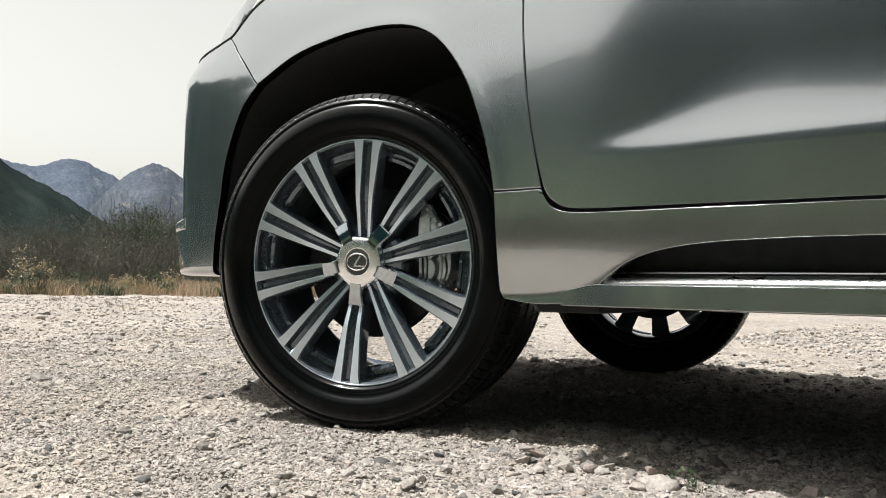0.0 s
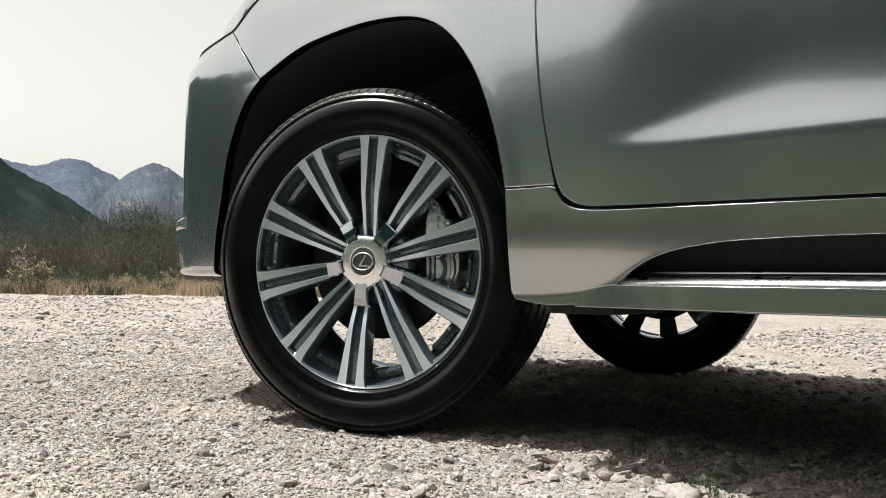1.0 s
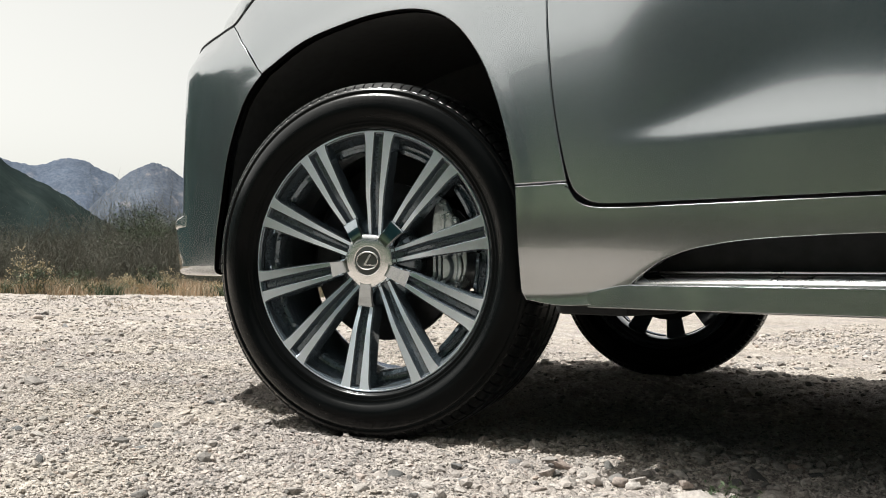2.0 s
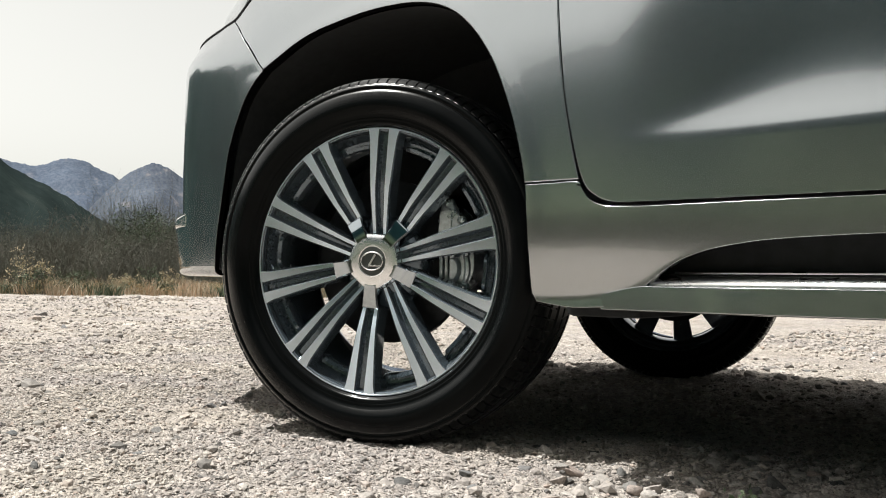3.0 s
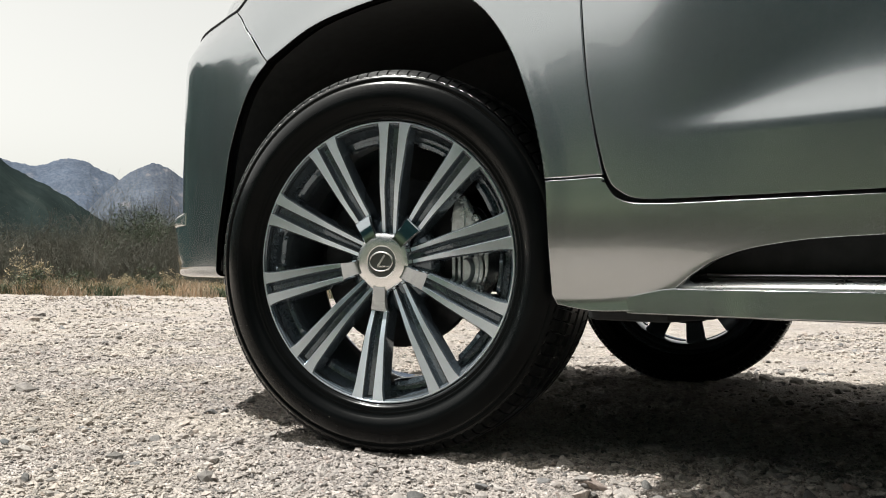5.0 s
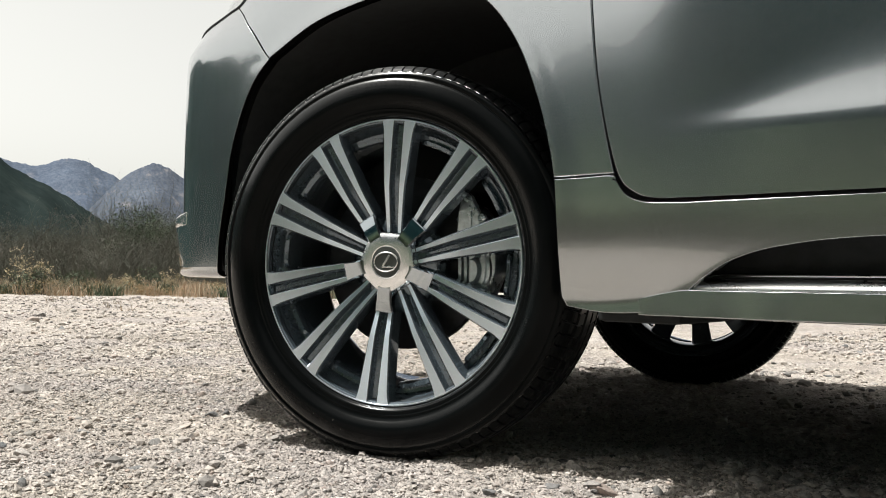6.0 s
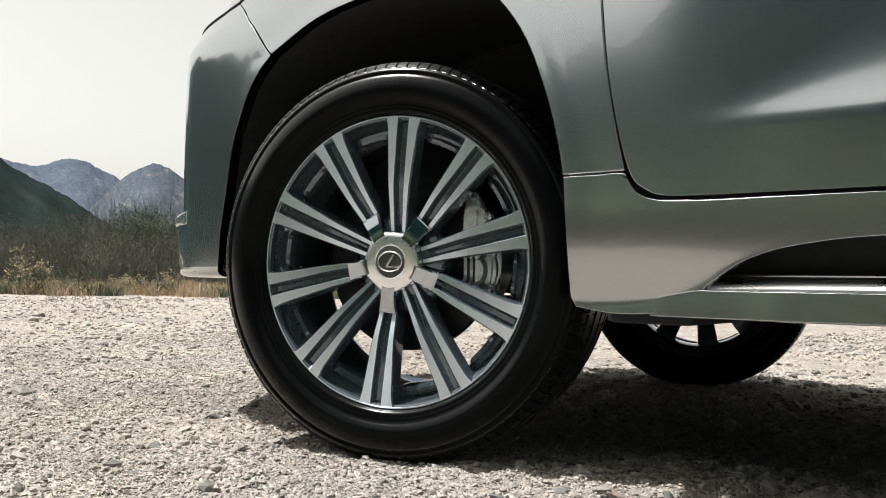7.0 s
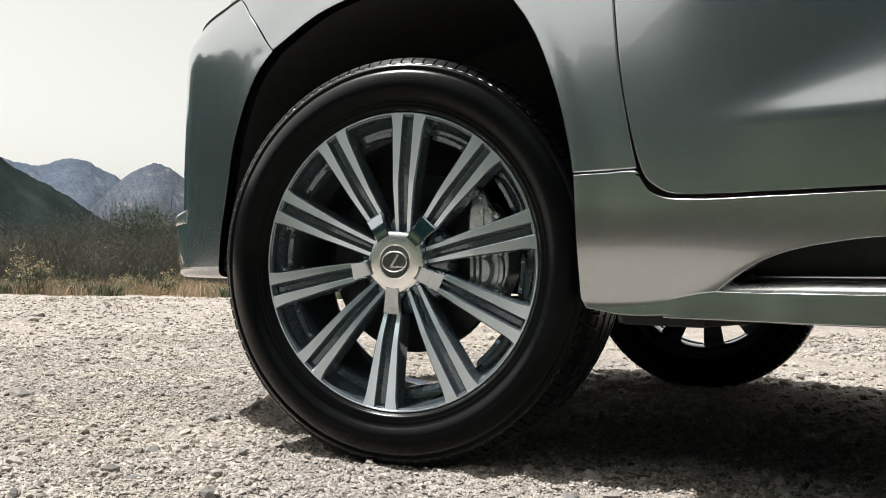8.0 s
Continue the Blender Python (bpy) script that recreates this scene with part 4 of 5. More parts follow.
# front door with its rising feature line
def door_skin(s, z):
    s, z = np.asarray(s, float), np.asarray(z, float)
    grow = np.clip((s - 0.555) / 0.43, 0, 1)
    grow = grow ** 3 * (grow * (6 * grow - 15) + 10)
    u = np.clip((z - 0.574) / (0.026 + 0.110 * grow), 0, 1)
    return skin(s, z, -0.0175 * grow * (1 - (1 - u) ** 2))


D_LEFT = catmull([(0.4765, 1.10), (0.480, 0.88), (0.4847, 0.79), (0.4957, 0.67), (0.5125, 0.58), (0.5335, 0.509), (0.5565, 0.484), (0.590, 0.4717), (0.66, 0.4692)], 8)
d_right = np.stack([np.full(len(D_LEFT), 1.62), D_LEFT[:, 1]], -1)
DG = between(D_LEFT, d_right, 70)
panel("front_door", door_skin(DG[..., 0], DG[..., 1]), PAINT, "", r=0.002, depth=0.02)

# sill panel below door and wing, its lower edge rising into the step recess
S_TOP = catmull([(0.419, 0.5085), (0.47, 0.5085), (0.520, 0.5085), (0.530, 0.496), (0.545, 0.477), (0.574, 0.4655), (0.62, 0.4622), (0.69, 0.4617), (1.1, 0.4627), (1.62, 0.463), (2.3, 0.463)], 8)
S_LOW = catmull([(0.431, 0.3175), (0.50, 0.319), (0.560, 0.324), (0.595, 0.333), (0.632, 0.348), (0.672, 0.3655), (0.715, 0.3828), (0.78, 0.3985), (0.90, 0.4090), (1.2, 0.4130), (2.3, 0.414)], 8)
S_BOT = catmull([(0.440, 0.303), (0.50, 0.2950), (0.560, 0.2965), (0.618, 0.302), (0.646, 0.334), (0.676, 0.3575), (0.714, 0.3790), (0.78, 0.3967), (0.90, 0.4077), (1.2, 0.4117), (2.3, 0.4127)], 8)
SG = np.concatenate([between(S_TOP, S_LOW, 18), between(S_LOW, S_BOT, 9)[:, 1:]], 1)
tuck = 0.19 * (1 - 0.6 * smooth01(SG[..., 0], 0.52, 0.90)) * np.maximum(0.495 - SG[..., 1], 0) ** 2
below = np.maximum(S_LOW[:, 1][:, None] - SG[..., 1], 0)
tuck[:, 18:] = tuck[:, 17:18]
SILL = skin(SG[..., 0], SG[..., 1], 0.003 * np.exp(-((SG[..., 0] - 0.42) / 0.03) ** 2) - tuck)
slope = (0.38 * (1 - 0.6 * smooth01(S_LOW[:, 0], 0.52, 0.90)) * np.maximum(0.495 - S_LOW[:, 1], 0))[:, None]
turn = np.where(below[:, 17:] < 0.016, below[:, 17:] ** 2 / 0.032, below[:, 17:] - 0.008)
roll = -slope * below[:, 17:] + (slope + 0.085) * turn
lip = skin(SG[:, 17:, 0], np.repeat(SG[:, 17:18, 1], SG.shape[1] - 17, 1), 0.003 * np.exp(-((SG[:, 17:, 0] - 0.42) / 0.03) ** 2) - tuck[:, 17:] + roll)
lip[..., 2] = SG[:, 17:, 1]
SILL[:, 17:] = lip
panel("sill_panel", SILL, PAINT, r=0.0007, depth=0.014, black_side="u")

# running board: painted face, bright strip, black tread
R_TOP = catmull([(0.565, 0.3170), (0.600, 0.3250), (0.640, 0.3313), (0.70, 0.331), (1.1, 0.331), (2.25, 0.331)], 8)
R_LOW = catmull([(0.565, 0.293), (0.600, 0.293), (0.640, 0.293), (0.70, 0.293), (1.1, 0.293), (2.25, 0.293)], 8)
RG = between(R_TOP, R_LOW, 10)
drop = (R_TOP[:, 1][:, None] - RG[..., 1])
standout = -0.006 + 0.022 * smooth01(RG[..., 0], 0.55, 0.80)
P3 = skin(RG[..., 0], np.full(RG.shape[:2], 0.33), standout + 0.06 * drop)
P3[..., 2] = RG[..., 1]
running_board = panel("running_board", P3, PAINT, r=0.0006, depth=0.05)


def strip(name, xs, profile, mat, parent, label=""):
    """A bar along x of the given (y, z) section that tapers to its front end."""
    bm = bmesh.new()
    zl = min(z for _, z in profile)
    rows = []
    for k, x in enumerate(xs):
        q = min(1.0, (k + 0.2) / 3)
        rows.append([(x, y + 0.006 * (1 - q), zl + (z - zl) * q) for y, z in profile + profile[:1]])
    sheet(bm, rows)
    bmesh.ops.remove_doubles(bm, verts=bm.verts, dist=1e-6)
    bmesh.ops.holes_fill(bm, edges=[e for e in bm.edges if e.is_boundary], sides=20)
    return part(name, bm, mat, parent, label, sharp=50)


strip("trim_strip", [0.612, 0.617, 0.622, 0.628, 0.8, 1.2, 2.25], [(-0.1150, 0.3322), (-0.1156, 0.3340), (-0.1140, 0.3375), (-0.1085, 0.3440), (-0.1035, 0.3478), (-0.0985, 0.3490), (-0.080, 0.3490), (-0.080, 0.3322)], SATIN, running_board, "bright satin metal strip")
strip("tread_edge", [0.655, 0.662, 0.67, 0.68, 0.9, 1.5, 2.25], [(-0.0895, 0.3530), (-0.0890, 0.3552), (-0.0875, 0.3562), (-0.085, 0.3562), (-0.085, 0.3530)], SATIN, running_board, "thin bright edge of the step tread")
bm = bmesh.new()
box(bm, (0.60, -0.085, 0.29), (2.25, 0.06, 0.3525), 0.004)
part("step_tread", bm, BLACK_PLASTIC, running_board, "black plastic step tread")
bm = bmesh.new()
box(bm, (0.55, -0.055, 0.30), (2.3, -0.035, 0.47), 0.004)
part("step_recess", bm, FLOCK, car, "black recess behind the step")

# black backing sheet, added so that the panel gaps read as dark
fs = np.linspace(0.44, 1.62, 24)
backing_rows = np.stack([skin(fs, np.full(24, z), -0.03) for z in np.linspace(0.43, 1.08, 12)])
panel("gap_backing", backing_rows, FLOCK, "black backing sheet added behind the panel gaps", r=0.001, depth=0.002)

# wheel arch liner: shell and inner wall
liner_line = np.vstack([[(0.437, 0.30)], [(0.432, 0.40)], catmull(ARCH_REAR, 4), catmull(ARCH_FRONT, 4)[1:], [(-0.485, 0.335)]])
bm = bmesh.new()
lx, ly, _, _ = plan(liner_line[:, 0])
centre = np.array([-0.02, 0.42])
rows = []
for y, g in ((None, 0.992), (0.02, 1.008), (0.10, 1.02), (0.36, 1.02)):
    rows.append([(centre[0] + (x - centre[0]) * g, (q + 0.022 if y is None else max(y, q + 0.03)), centre[1] + (z - centre[1]) * g) for x, q, z in zip(lx, ly, liner_line[:, 1])])
sheet(bm, rows)
inner = [bm.verts.new((x, 0.36, z)) for x, _, z in rows[-1]]
bm.faces.new(inner)
part("arch_liner", bm, FLOCK, car, "matt black wheel arch liner")

# underside, engine shield and front axle
bm = bmesh.new()
box(bm, (0.46, 0.02, 0.30), (3.9, 1.62, 0.42), 0.02)
# unseen lower block, added to keep light from the ground beneath
box(bm, (0.50, 0.60, 0.270), (3.9, 1.37, 0.33), 0.02)
part("underbody", bm, FLOCK, car, "dark underbody")
bm = bmesh.new()
box(bm, (0.432, -0.01, 0.274), (0.585, 0.24, 0.33), 0.012)
part("mud_flap", bm, FLOCK, car, "black flap behind the front wheel")
bm = bmesh.new()
box(bm, (0.452, 0.0, 0.289), (1.24, 0.07, 0.32), 0.006)
box(bm, (1.24, 0.004, 0.290), (1.62, 0.07, 0.32), 0.006)
box(bm, (1.62, 0.0, 0.283), (2.34, 0.07, 0.32), 0.006)
part("frame_rail", bm, FLOCK, car, "black frame rail under the step")
bm = bmesh.new()
box(bm, (-0.80, 0.36, 0.33), (0.5, 1.28, 0.60), 0.04)
part("engine_shield", bm, FLOCK, car, "dark engine shield")
bm = bmesh.new()
bmesh.ops.create_cone(bm, cap_ends=True, segments=20, radius1=0.035, radius2=0.035, depth=1.3, matrix=pose(0.02, 0.82, HUB_Z, 90, 0, 0))
box(bm, (-0.05, 0.10, 0.27), (0.06, 0.62, 0.31), 0.012)
box(bm, (-0.05, 1.02, 0.27), (0.06, 1.54, 0.31), 0.012)
part("front_axle", bm, FLOCK, car, "dark front axle and lower arms")


# ---- wheels ----
def ring_mesh(bm, profile, n, mat=0):
    """Turns a profile of (y, r) about the y axis."""
    rows = []
    for k in range(n):
        a = 2 * math.pi * k / n
        rows.append([(r * math.cos(a), y, r * math.sin(a)) for y, r in profile])
    return sheet(bm, rows, mat, close_u=True)


def tyre_mesh():
    outer = [(-0.100, 0.268, 0), (-0.110, 0.280, 0), (-0.1165, 0.2830, 0), (-0.1200, 0.2860, 0), (-0.1212, 0.2895, 0), (-0.1205, 0.2915, 0), (-0.1225, 0.2945, 0), (-0.1230, 0.2965, 0), (-0.1224, 0.2980, 0), (-0.1285, 0.3055, 0), (-0.1340, 0.3120, 0), (-0.1364, 0.3180, 0),
             (-0.1369, 0.3250, 0), (-0.1364, 0.3310, 0), (-0.1350, 0.3370, 0), (-0.1329, 0.3430, 0), (-0.1302, 0.3490, 0), (-0.1277, 0.3538, 0), (-0.1257, 0.3550, 0), (-0.1256, 0.3562, 0), (-0.1273, 0.3575, 0), (-0.1253, 0.3635, 0), (-0.1232, 0.3662, 0), (-0.1212, 0.3674, 0), (-0.1208, 0.3690, 1), (-0.1180, 0.3738, 1),
             (-0.1126, 0.3786, 1), (-0.1050, 0.3818, 1), (-0.0965, 0.3836, 1), (-0.082, 0.3852, 1), (-0.078, 0.378, 0), (-0.070, 0.378, 0), (-0.066, 0.3862, 0.6), (-0.032, 0.3875, 0.6), (-0.028, 0.380, 0), (-0.020, 0.380, 0), (-0.016, 0.388, 0)]
    prof = outer + [(-y, r, g) for y, r, g in outer[::-1]]
    pitches = 104
    rows = []
    for k in range(pitches):
        for t, deep in ((0.0, 0), (0.42, 0), (0.84, 0), (0.865, 1), (0.975, 1)):
            line = []
            for y, r, g in prof:
                a = 2 * math.pi * (k + t + 4.0 * abs(y) * g) / pitches
                q = r - 0.0065 * deep * g
                z = q * math.sin(a)
                x = q * math.cos(a)
                yy = y
                low = -0.374
                if z < low:
                    sunk = low - z
                    z = low - sunk * 0.25
                    yy = y * (1 + 1.2 * sunk)
                line.append((x, yy, z))
            rows.append(line)
    V = np.array(rows)
    return from_arrays("tyre", V.reshape(-1, 3), grid_faces(V.shape[0], V.shape[1], True), (RUBBER, TREAD), True)


def barrel_mesh():
    bm = bmesh.new()
    prof = [(-0.1105, 0.2745), (-0.1085, 0.2715), (-0.098, 0.2685), (-0.082, 0.262), (-0.076, 0.257), (-0.0745, 0.2475), (-0.070, 0.243), (-0.02, 0.239), (0.06, 0.241), (0.085, 0.249), (0.105, 0.264), (0.118, 0.2735), (0.122, 0.279), (0.117, 0.282), (0.108, 0.279), (0.08, 0.258), (0.0, 0.25), (-0.07, 0.258), (-0.10, 0.272), (-0.1105, 0.2745)]
    ring_mesh(bm, prof, 120)
    # hub body and its flange
    ring_mesh(bm, [(-0.080, 0.0), (-0.080, 0.066), (-0.075, 0.080), (-0.064, 0.096), (-0.045, 0.104), (-0.03, 0.104), (-0.02, 0.098), (-0.02, 0.0)], 60)
    return bm


SPOKE_AT = 12.5
STATIONS = ((0.058, 0.0165, 0.0072, -0.0874), (0.100, 0.0190, 0.0085, -0.0965), (0.134, 0.0216, 0.0095, -0.1038), (0.1455, 0.0225, 0.0099, -0.1058), (0.157, 0.0235, 0.0100, -0.1071), (0.20, 0.0272, 0.0102, -0.1096), (0.250, 0.0318, 0.0104, -0.1120), (0.264, 0.0340, 0.0104, -0.1122), (0.2755, 0.0375, 0.0104, -0.1121))


def spoke_mesh():
    """A twin spoke along +x: two machined faces with a dark groove between."""
    bm = bmesh.new()
    rows = []
    for r, wo, wc, yf in STATIONS:
        back = yf + 0.024 + 0.014 * (0.28 - r) / 0.22
        half = [(wo + 0.0045, back), (wo + 0.0030, yf + 0.016), (wo + 0.0012, yf + 0.0032), (wo - 0.0004, yf + 0.0006), (wo - 0.0016, yf), (wc + 0.0012, yf), (wc, yf + 0.0008), (wc - 0.0022, yf + 0.0075), (wc - 0.0052, yf + 0.0125), (wc - 0.0060, yf + 0.0130)]
        line = [(-w, y) for w, y in half] + [(w, y) for w, y in half[::-1]]
        rows.append([(math.sqrt(max(r * r - w * w, 0)) if r > 0.26 else r, y, w) for w, y in line])
    vr = sheet(bm, rows)
    bm.faces.ensure_lookup_table()
    per = len(rows[0]) - 1
    for i, f in enumerate(bm.faces):
        if i % per in (4, per - 5):
            f.material_index = 1
    # back and inner end
    for a, b in zip(vr, vr[1:]):
        bm.faces.new((a[0], a[-1], b[-1], b[0]))
    bm.faces.new(vr[0][::-1])
    bm.faces.new(vr[-1])
    return bm


def cap_mesh():
    """Hub cap: a ten-sided dome with five arms that reach over every second spoke."""
    bm = bmesh.new()
    rings = ((0.0590, -0.078), (0.0595, -0.094), (0.0586, -0.1030), (0.0570, -0.1053), (0.0545, -0.1064), (0.0490, -0.1076), (0.0430, -0.1084), (0.0370, -0.1089), (0.0325, -0.1091), (0.0312, -0.1087), (0.0, -0.1087))
    rows = []
    n = 40
    for k in range(n):
        a = 2 * math.pi * k / n
        line = []
        for r, y in rings:
            q = r
            if r > 0.04:
                q = r * (1 + 0.045 * math.cos(5 * (a - radians(SPOKE_AT + 36))))
            line.append((q * math.cos(a), y, q * math.sin(a)))
        rows.append(line)
    sheet(bm, rows, 0, close_u=True)
    return bm


def arm_mesh():
    """One flat-faced arm of the cap along +x with chamfered edges."""
    bm = bmesh.new()
    rows = []
    for r, w, y in ((0.040, 0.0150, -0.1072), (0.052, 0.0147, -0.1078), (0.064, 0.0151, -0.1071), (0.075, 0.0158, -0.1056), (0.086, 0.0171, -0.1035), (0.0962, 0.0187, -0.1007), (0.0985, 0.0189, -0.0990), (0.1010, 0.0186, -0.085), (0.1030, 0.0184, -0.076)):
        line = [(-w - 0.0036, y + 0.026), (-w - 0.0012, y + 0.0040), (-w + 0.0018, y), (w - 0.0018, y), (w + 0.0012, y + 0.0040), (w + 0.0036, y + 0.026)]
        rows.append([(r, yy, ww) for ww, yy in line])
    vr = sheet(bm, rows)
    bm.faces.new(vr[0])
    bm.faces.new(vr[-1][::-1])
    return bm


def emblem_mesh():
    bm = bmesh.new()
    ring = []
    for k in range(40):
        a = 2 * math.pi * k / 40
        c, s = math.cos(a), math.sin(a)
        ring.append([((0.0252 + d) * c, y, (0.0188 + d) * s) for d, y in ((-0.0017, -0.1086), (-0.0013, -0.1112), (0.0, -0.1120), (0.0013, -0.1112), (0.0017, -0.1086), (-0.0017, -0.1086))])
    sheet(bm, ring, 0, close_u=True)
    box(bm, (-0.0017, -0.1118, -0.0124), (0.0017, -0.1086, 0.0140), 0.0006, Matrix.Translation((0.0, 0, 0.0015)) @ pose(0, 0, 0, 0, 33, 0))
    box(bm, (-0.0080, -0.1118, -0.0112), (0.0190, -0.1086, -0.0081), 0.0006)
    return bm


wheel = part("wheel", barrel_mesh(), GUNMETAL, car, "ten-spoke two-tone alloy wheel")
tyre = tyre_mesh()
for q in tyre.polygons:
    if math.hypot(q.center.x, q.center.z) > 0.3682 or q.center.z < -0.372 and abs(q.center.y) < 0.13:
        q.material_index = 1
        q.use_smooth = False
place(new("tyre", tyre), wheel)["label"] = "black road tyre with chunky shoulder tread"
bm = bmesh.new()
ring_mesh(bm, [(-0.1100, 0.2752), (-0.1124, 0.27535), (-0.1126, 0.2756), (-0.1126, 0.2777), (-0.1118, 0.2785), (-0.1085, 0.2795)], 144)
part("rim_lip", bm, MACHINED, wheel, "machined bright rim lip", sharp=12)
first = part("spoke", spoke_mesh(), (GUNMETAL, MACHINED), wheel, "twin spoke with machined faces", sharp=9)
arm = part("cap_arm", arm_mesh(), CHROME, wheel, sharp=14)
for k in range(10):
    m = pose(0, 0, 0, 0, -(SPOKE_AT + 36 * k), 0)
    ob = first if k == 0 else place(new("spoke", first.data), wheel)
    ob.matrix_basis = m
    if k % 2:
        ob = arm if k == 1 else place(new("cap_arm", arm.data), wheel)
        ob.matrix_basis = m
part("hub_cap", cap_mesh(), BRUSHED, wheel, "polished hub cap", sharp=16)
# ledges in the outer corners of the openings
def ledge_mesh():
    bm = bmesh.new()
    rows = []
    for k in range(13):
        a = radians(-9.5 + 19 * k / 12)
        e = min(1.0, 0.35 + 0.65 * min(k, 12 - k) / 1.5)
        rows.append([(r * math.cos(a), y, r * math.sin(a)) for y, r in ((-0.066, 0.2485), (-0.066 - 0.020 * e, 0.2480), (-0.067 - 0.022 * e, 0.2465), (-0.066 - 0.021 * e, 0.2395), (-0.064 - 0.018 * e, 0.2370), (-0.030, 0.2360), (-0.030, 0.2485))])
    vr = sheet(bm, rows)
    bm.faces.new(vr[0])
    bm.faces.new(vr[-1][::-1])
    return bm


ledge = part("rim_ledge", ledge_mesh(), GUNMETAL, wheel)
for k in range(10):
    ob = ledge if k == 0 else place(new("rim_ledge", ledge.data), wheel)
    ob.matrix_basis = pose(0, 0, 0, 0, -(SPOKE_AT + 18 + 36 * k), 0)
bm = bmesh.new()
ring_mesh(bm, [(-0.1092, 0.0), (-0.1092, 0.0300), (-0.1084, 0.0311)], 48)
part("emblem_field", bm, EMBLEM_DARK, wheel, "black round badge field")
part("emblem", emblem_mesh(), SATIN, wheel, "chrome oval with plain slanted bars")
# raised bars of unreadable writing on the sidewall
def sidewall(r):
    return float(np.interp(r, (0.298, 0.3055, 0.312, 0.318, 0.325, 0.331, 0.337, 0.343, 0.349, 0.3538), (-0.1224, -0.1285, -0.134, -0.1364, -0.1369, -0.1364, -0.135, -0.1329, -0.1302, -0.1277)))


bm = bmesh.new()
for a0, r0, n, h, step, w in ((90, 0.340, 15, 0.0130, 1.75, 0.0052), (240, 0.337, 14, 0.004, 1.1, 0.003), (300, 0.322, 12, 0.004, 1.0, 0.003), (338, 0.312, 10, 0.006, 0.9, 0.003), (268, 0.2945, 16, 0.003, 0.8, 0.0018)):
    for k in range(n):
        if (k * 7 + int(a0)) % 6 == 0:
            continue
        m = pose(0, 0, 0, 0, -(a0 + (k - n / 2) * step), 0)
        lo, hi = r0 - h / 2, r0 + h / 2
        rows = [[(r, sidewall(r) + d, q * w / 2) for q, d in ((-1, 0.002), (-0.8, -0.0006), (0.8, -0.0006), (1, 0.002))] for r in (lo, 0.5 * (lo + hi), hi)]
        vr = sheet(bm, rows)
        bmesh.ops.transform(bm, matrix=m, verts=[v for q in vr for v in q])
part("sidewall_marks", bm, RUBBER, wheel, "raised marks on the tyre wall", smooth=False)["kind"] = "stuff"
# small pale flecks on the shoulder
rng = np.random.RandomState(5)
bm = bmesh.new()
for a, r in zip(rng.uniform(188, 262, 9), rng.uniform(0.322, 0.354, 9)):
    q = bmesh.ops.create_icosphere(bm, subdivisions=1, radius=float(rng.uniform(0.0005, 0.0009)))
    bmesh.ops.transform(bm, matrix=Matrix.Translation((r * math.cos(radians(a)), sidewall(r), r * math.sin(radians(a)))), verts=q["verts"])
part("pale_flecks", bm, MARK, wheel, "small pale flecks on the tyre")["kind"] = "stuff"
wheel.matrix_basis = pose(0, 0, HUB_Z, CAMBER, 0, STEER)

for x, y, turn in ((-0.045, TRACK, 180 + STEER), (2.842, 0.0, 0), (2.85, TRACK, 180)):
    copy_thing(wheel, pose(x, y, HUB_Z, 0, 0, turn))

# brake disc and caliper behind the near front wheel
TURN_IN = pose(0, 0, HUB_Z, CAMBER, 0, STEER)
bm = bmesh.new()
ring_mesh(bm, [(-0.045, 0.0), (-0.045, 0.085), (-0.030, 0.090), (-0.028, 0.105), (-0.028, 0.172), (-0.026, 0.175), (-0.004, 0.175), (-0.002, 0.172), (-0.002, 0.0)], 72)
disc = part("brake_disc", bm, STEEL, car, "dark worn brake disc")
disc.matrix_basis = TURN_IN
far_disc = place(new("brake_disc", disc.data), car)
far_disc.matrix_basis = pose(-0.045, TRACK, HUB_Z, 0, 0, 180 + STEER)


def prism(bm, outline, y0, y1, bevel=0.0):
    """A plate with the given (x, z) outline from y0 (front) back to y1, its front edge chamfered."""
    c = np.mean(outline, axis=0)
    rows = []
    for q, y in ((1 - bevel / 0.02, y0), (1.0, y0 + bevel), (1.0, y1)):
        rows.append([bm.verts.new((c[0] + (x - c[0]) * q, y, c[1] + (z - c[1]) * q)) for x, z in outline])
    n = len(outline)
    for a, b in zip(rows, rows[1:]):
        for k in range(n):
            bm.faces.new((a[k], a[(k + 1) % n], b[(k + 1) % n], b[k]))
    bm.faces.new(rows[0])
    bm.faces.new(rows[-1][::-1])


def caliper_mesh():
    """Bridge over the disc with its rounded outer wall."""
    bm = bmesh.new()
    rows = []
    for a in np.radians(np.linspace(-19, 36, 17)):
        e = min(1.0, 3.2 * min(a - radians(-23), radians(40) - a))
        ro, ri = 0.192 + 0.012 * e, 0.148 - 0.010 * e
        prof = [(0.02, ri), (-0.038, ri), (-0.046, ri + 0.008), (-0.049, ri + 0.024), (-0.049, ro - 0.014), (-0.042, ro - 0.003), (-0.02, ro), (0.02, ro), (0.02, ri)]
        rows.append([(r * math.cos(a), y, r * math.sin(a)) for y, r in prof])
    vr = sheet(bm, rows)
    bm.faces.new(vr[0][:-1])
    bm.faces.new(vr[-1][:-1][::-1])
    return bm


caliper = part("brake_caliper", caliper_mesh(), CAST, car, "silver cast brake caliper")
caliper.matrix_basis = TURN_IN


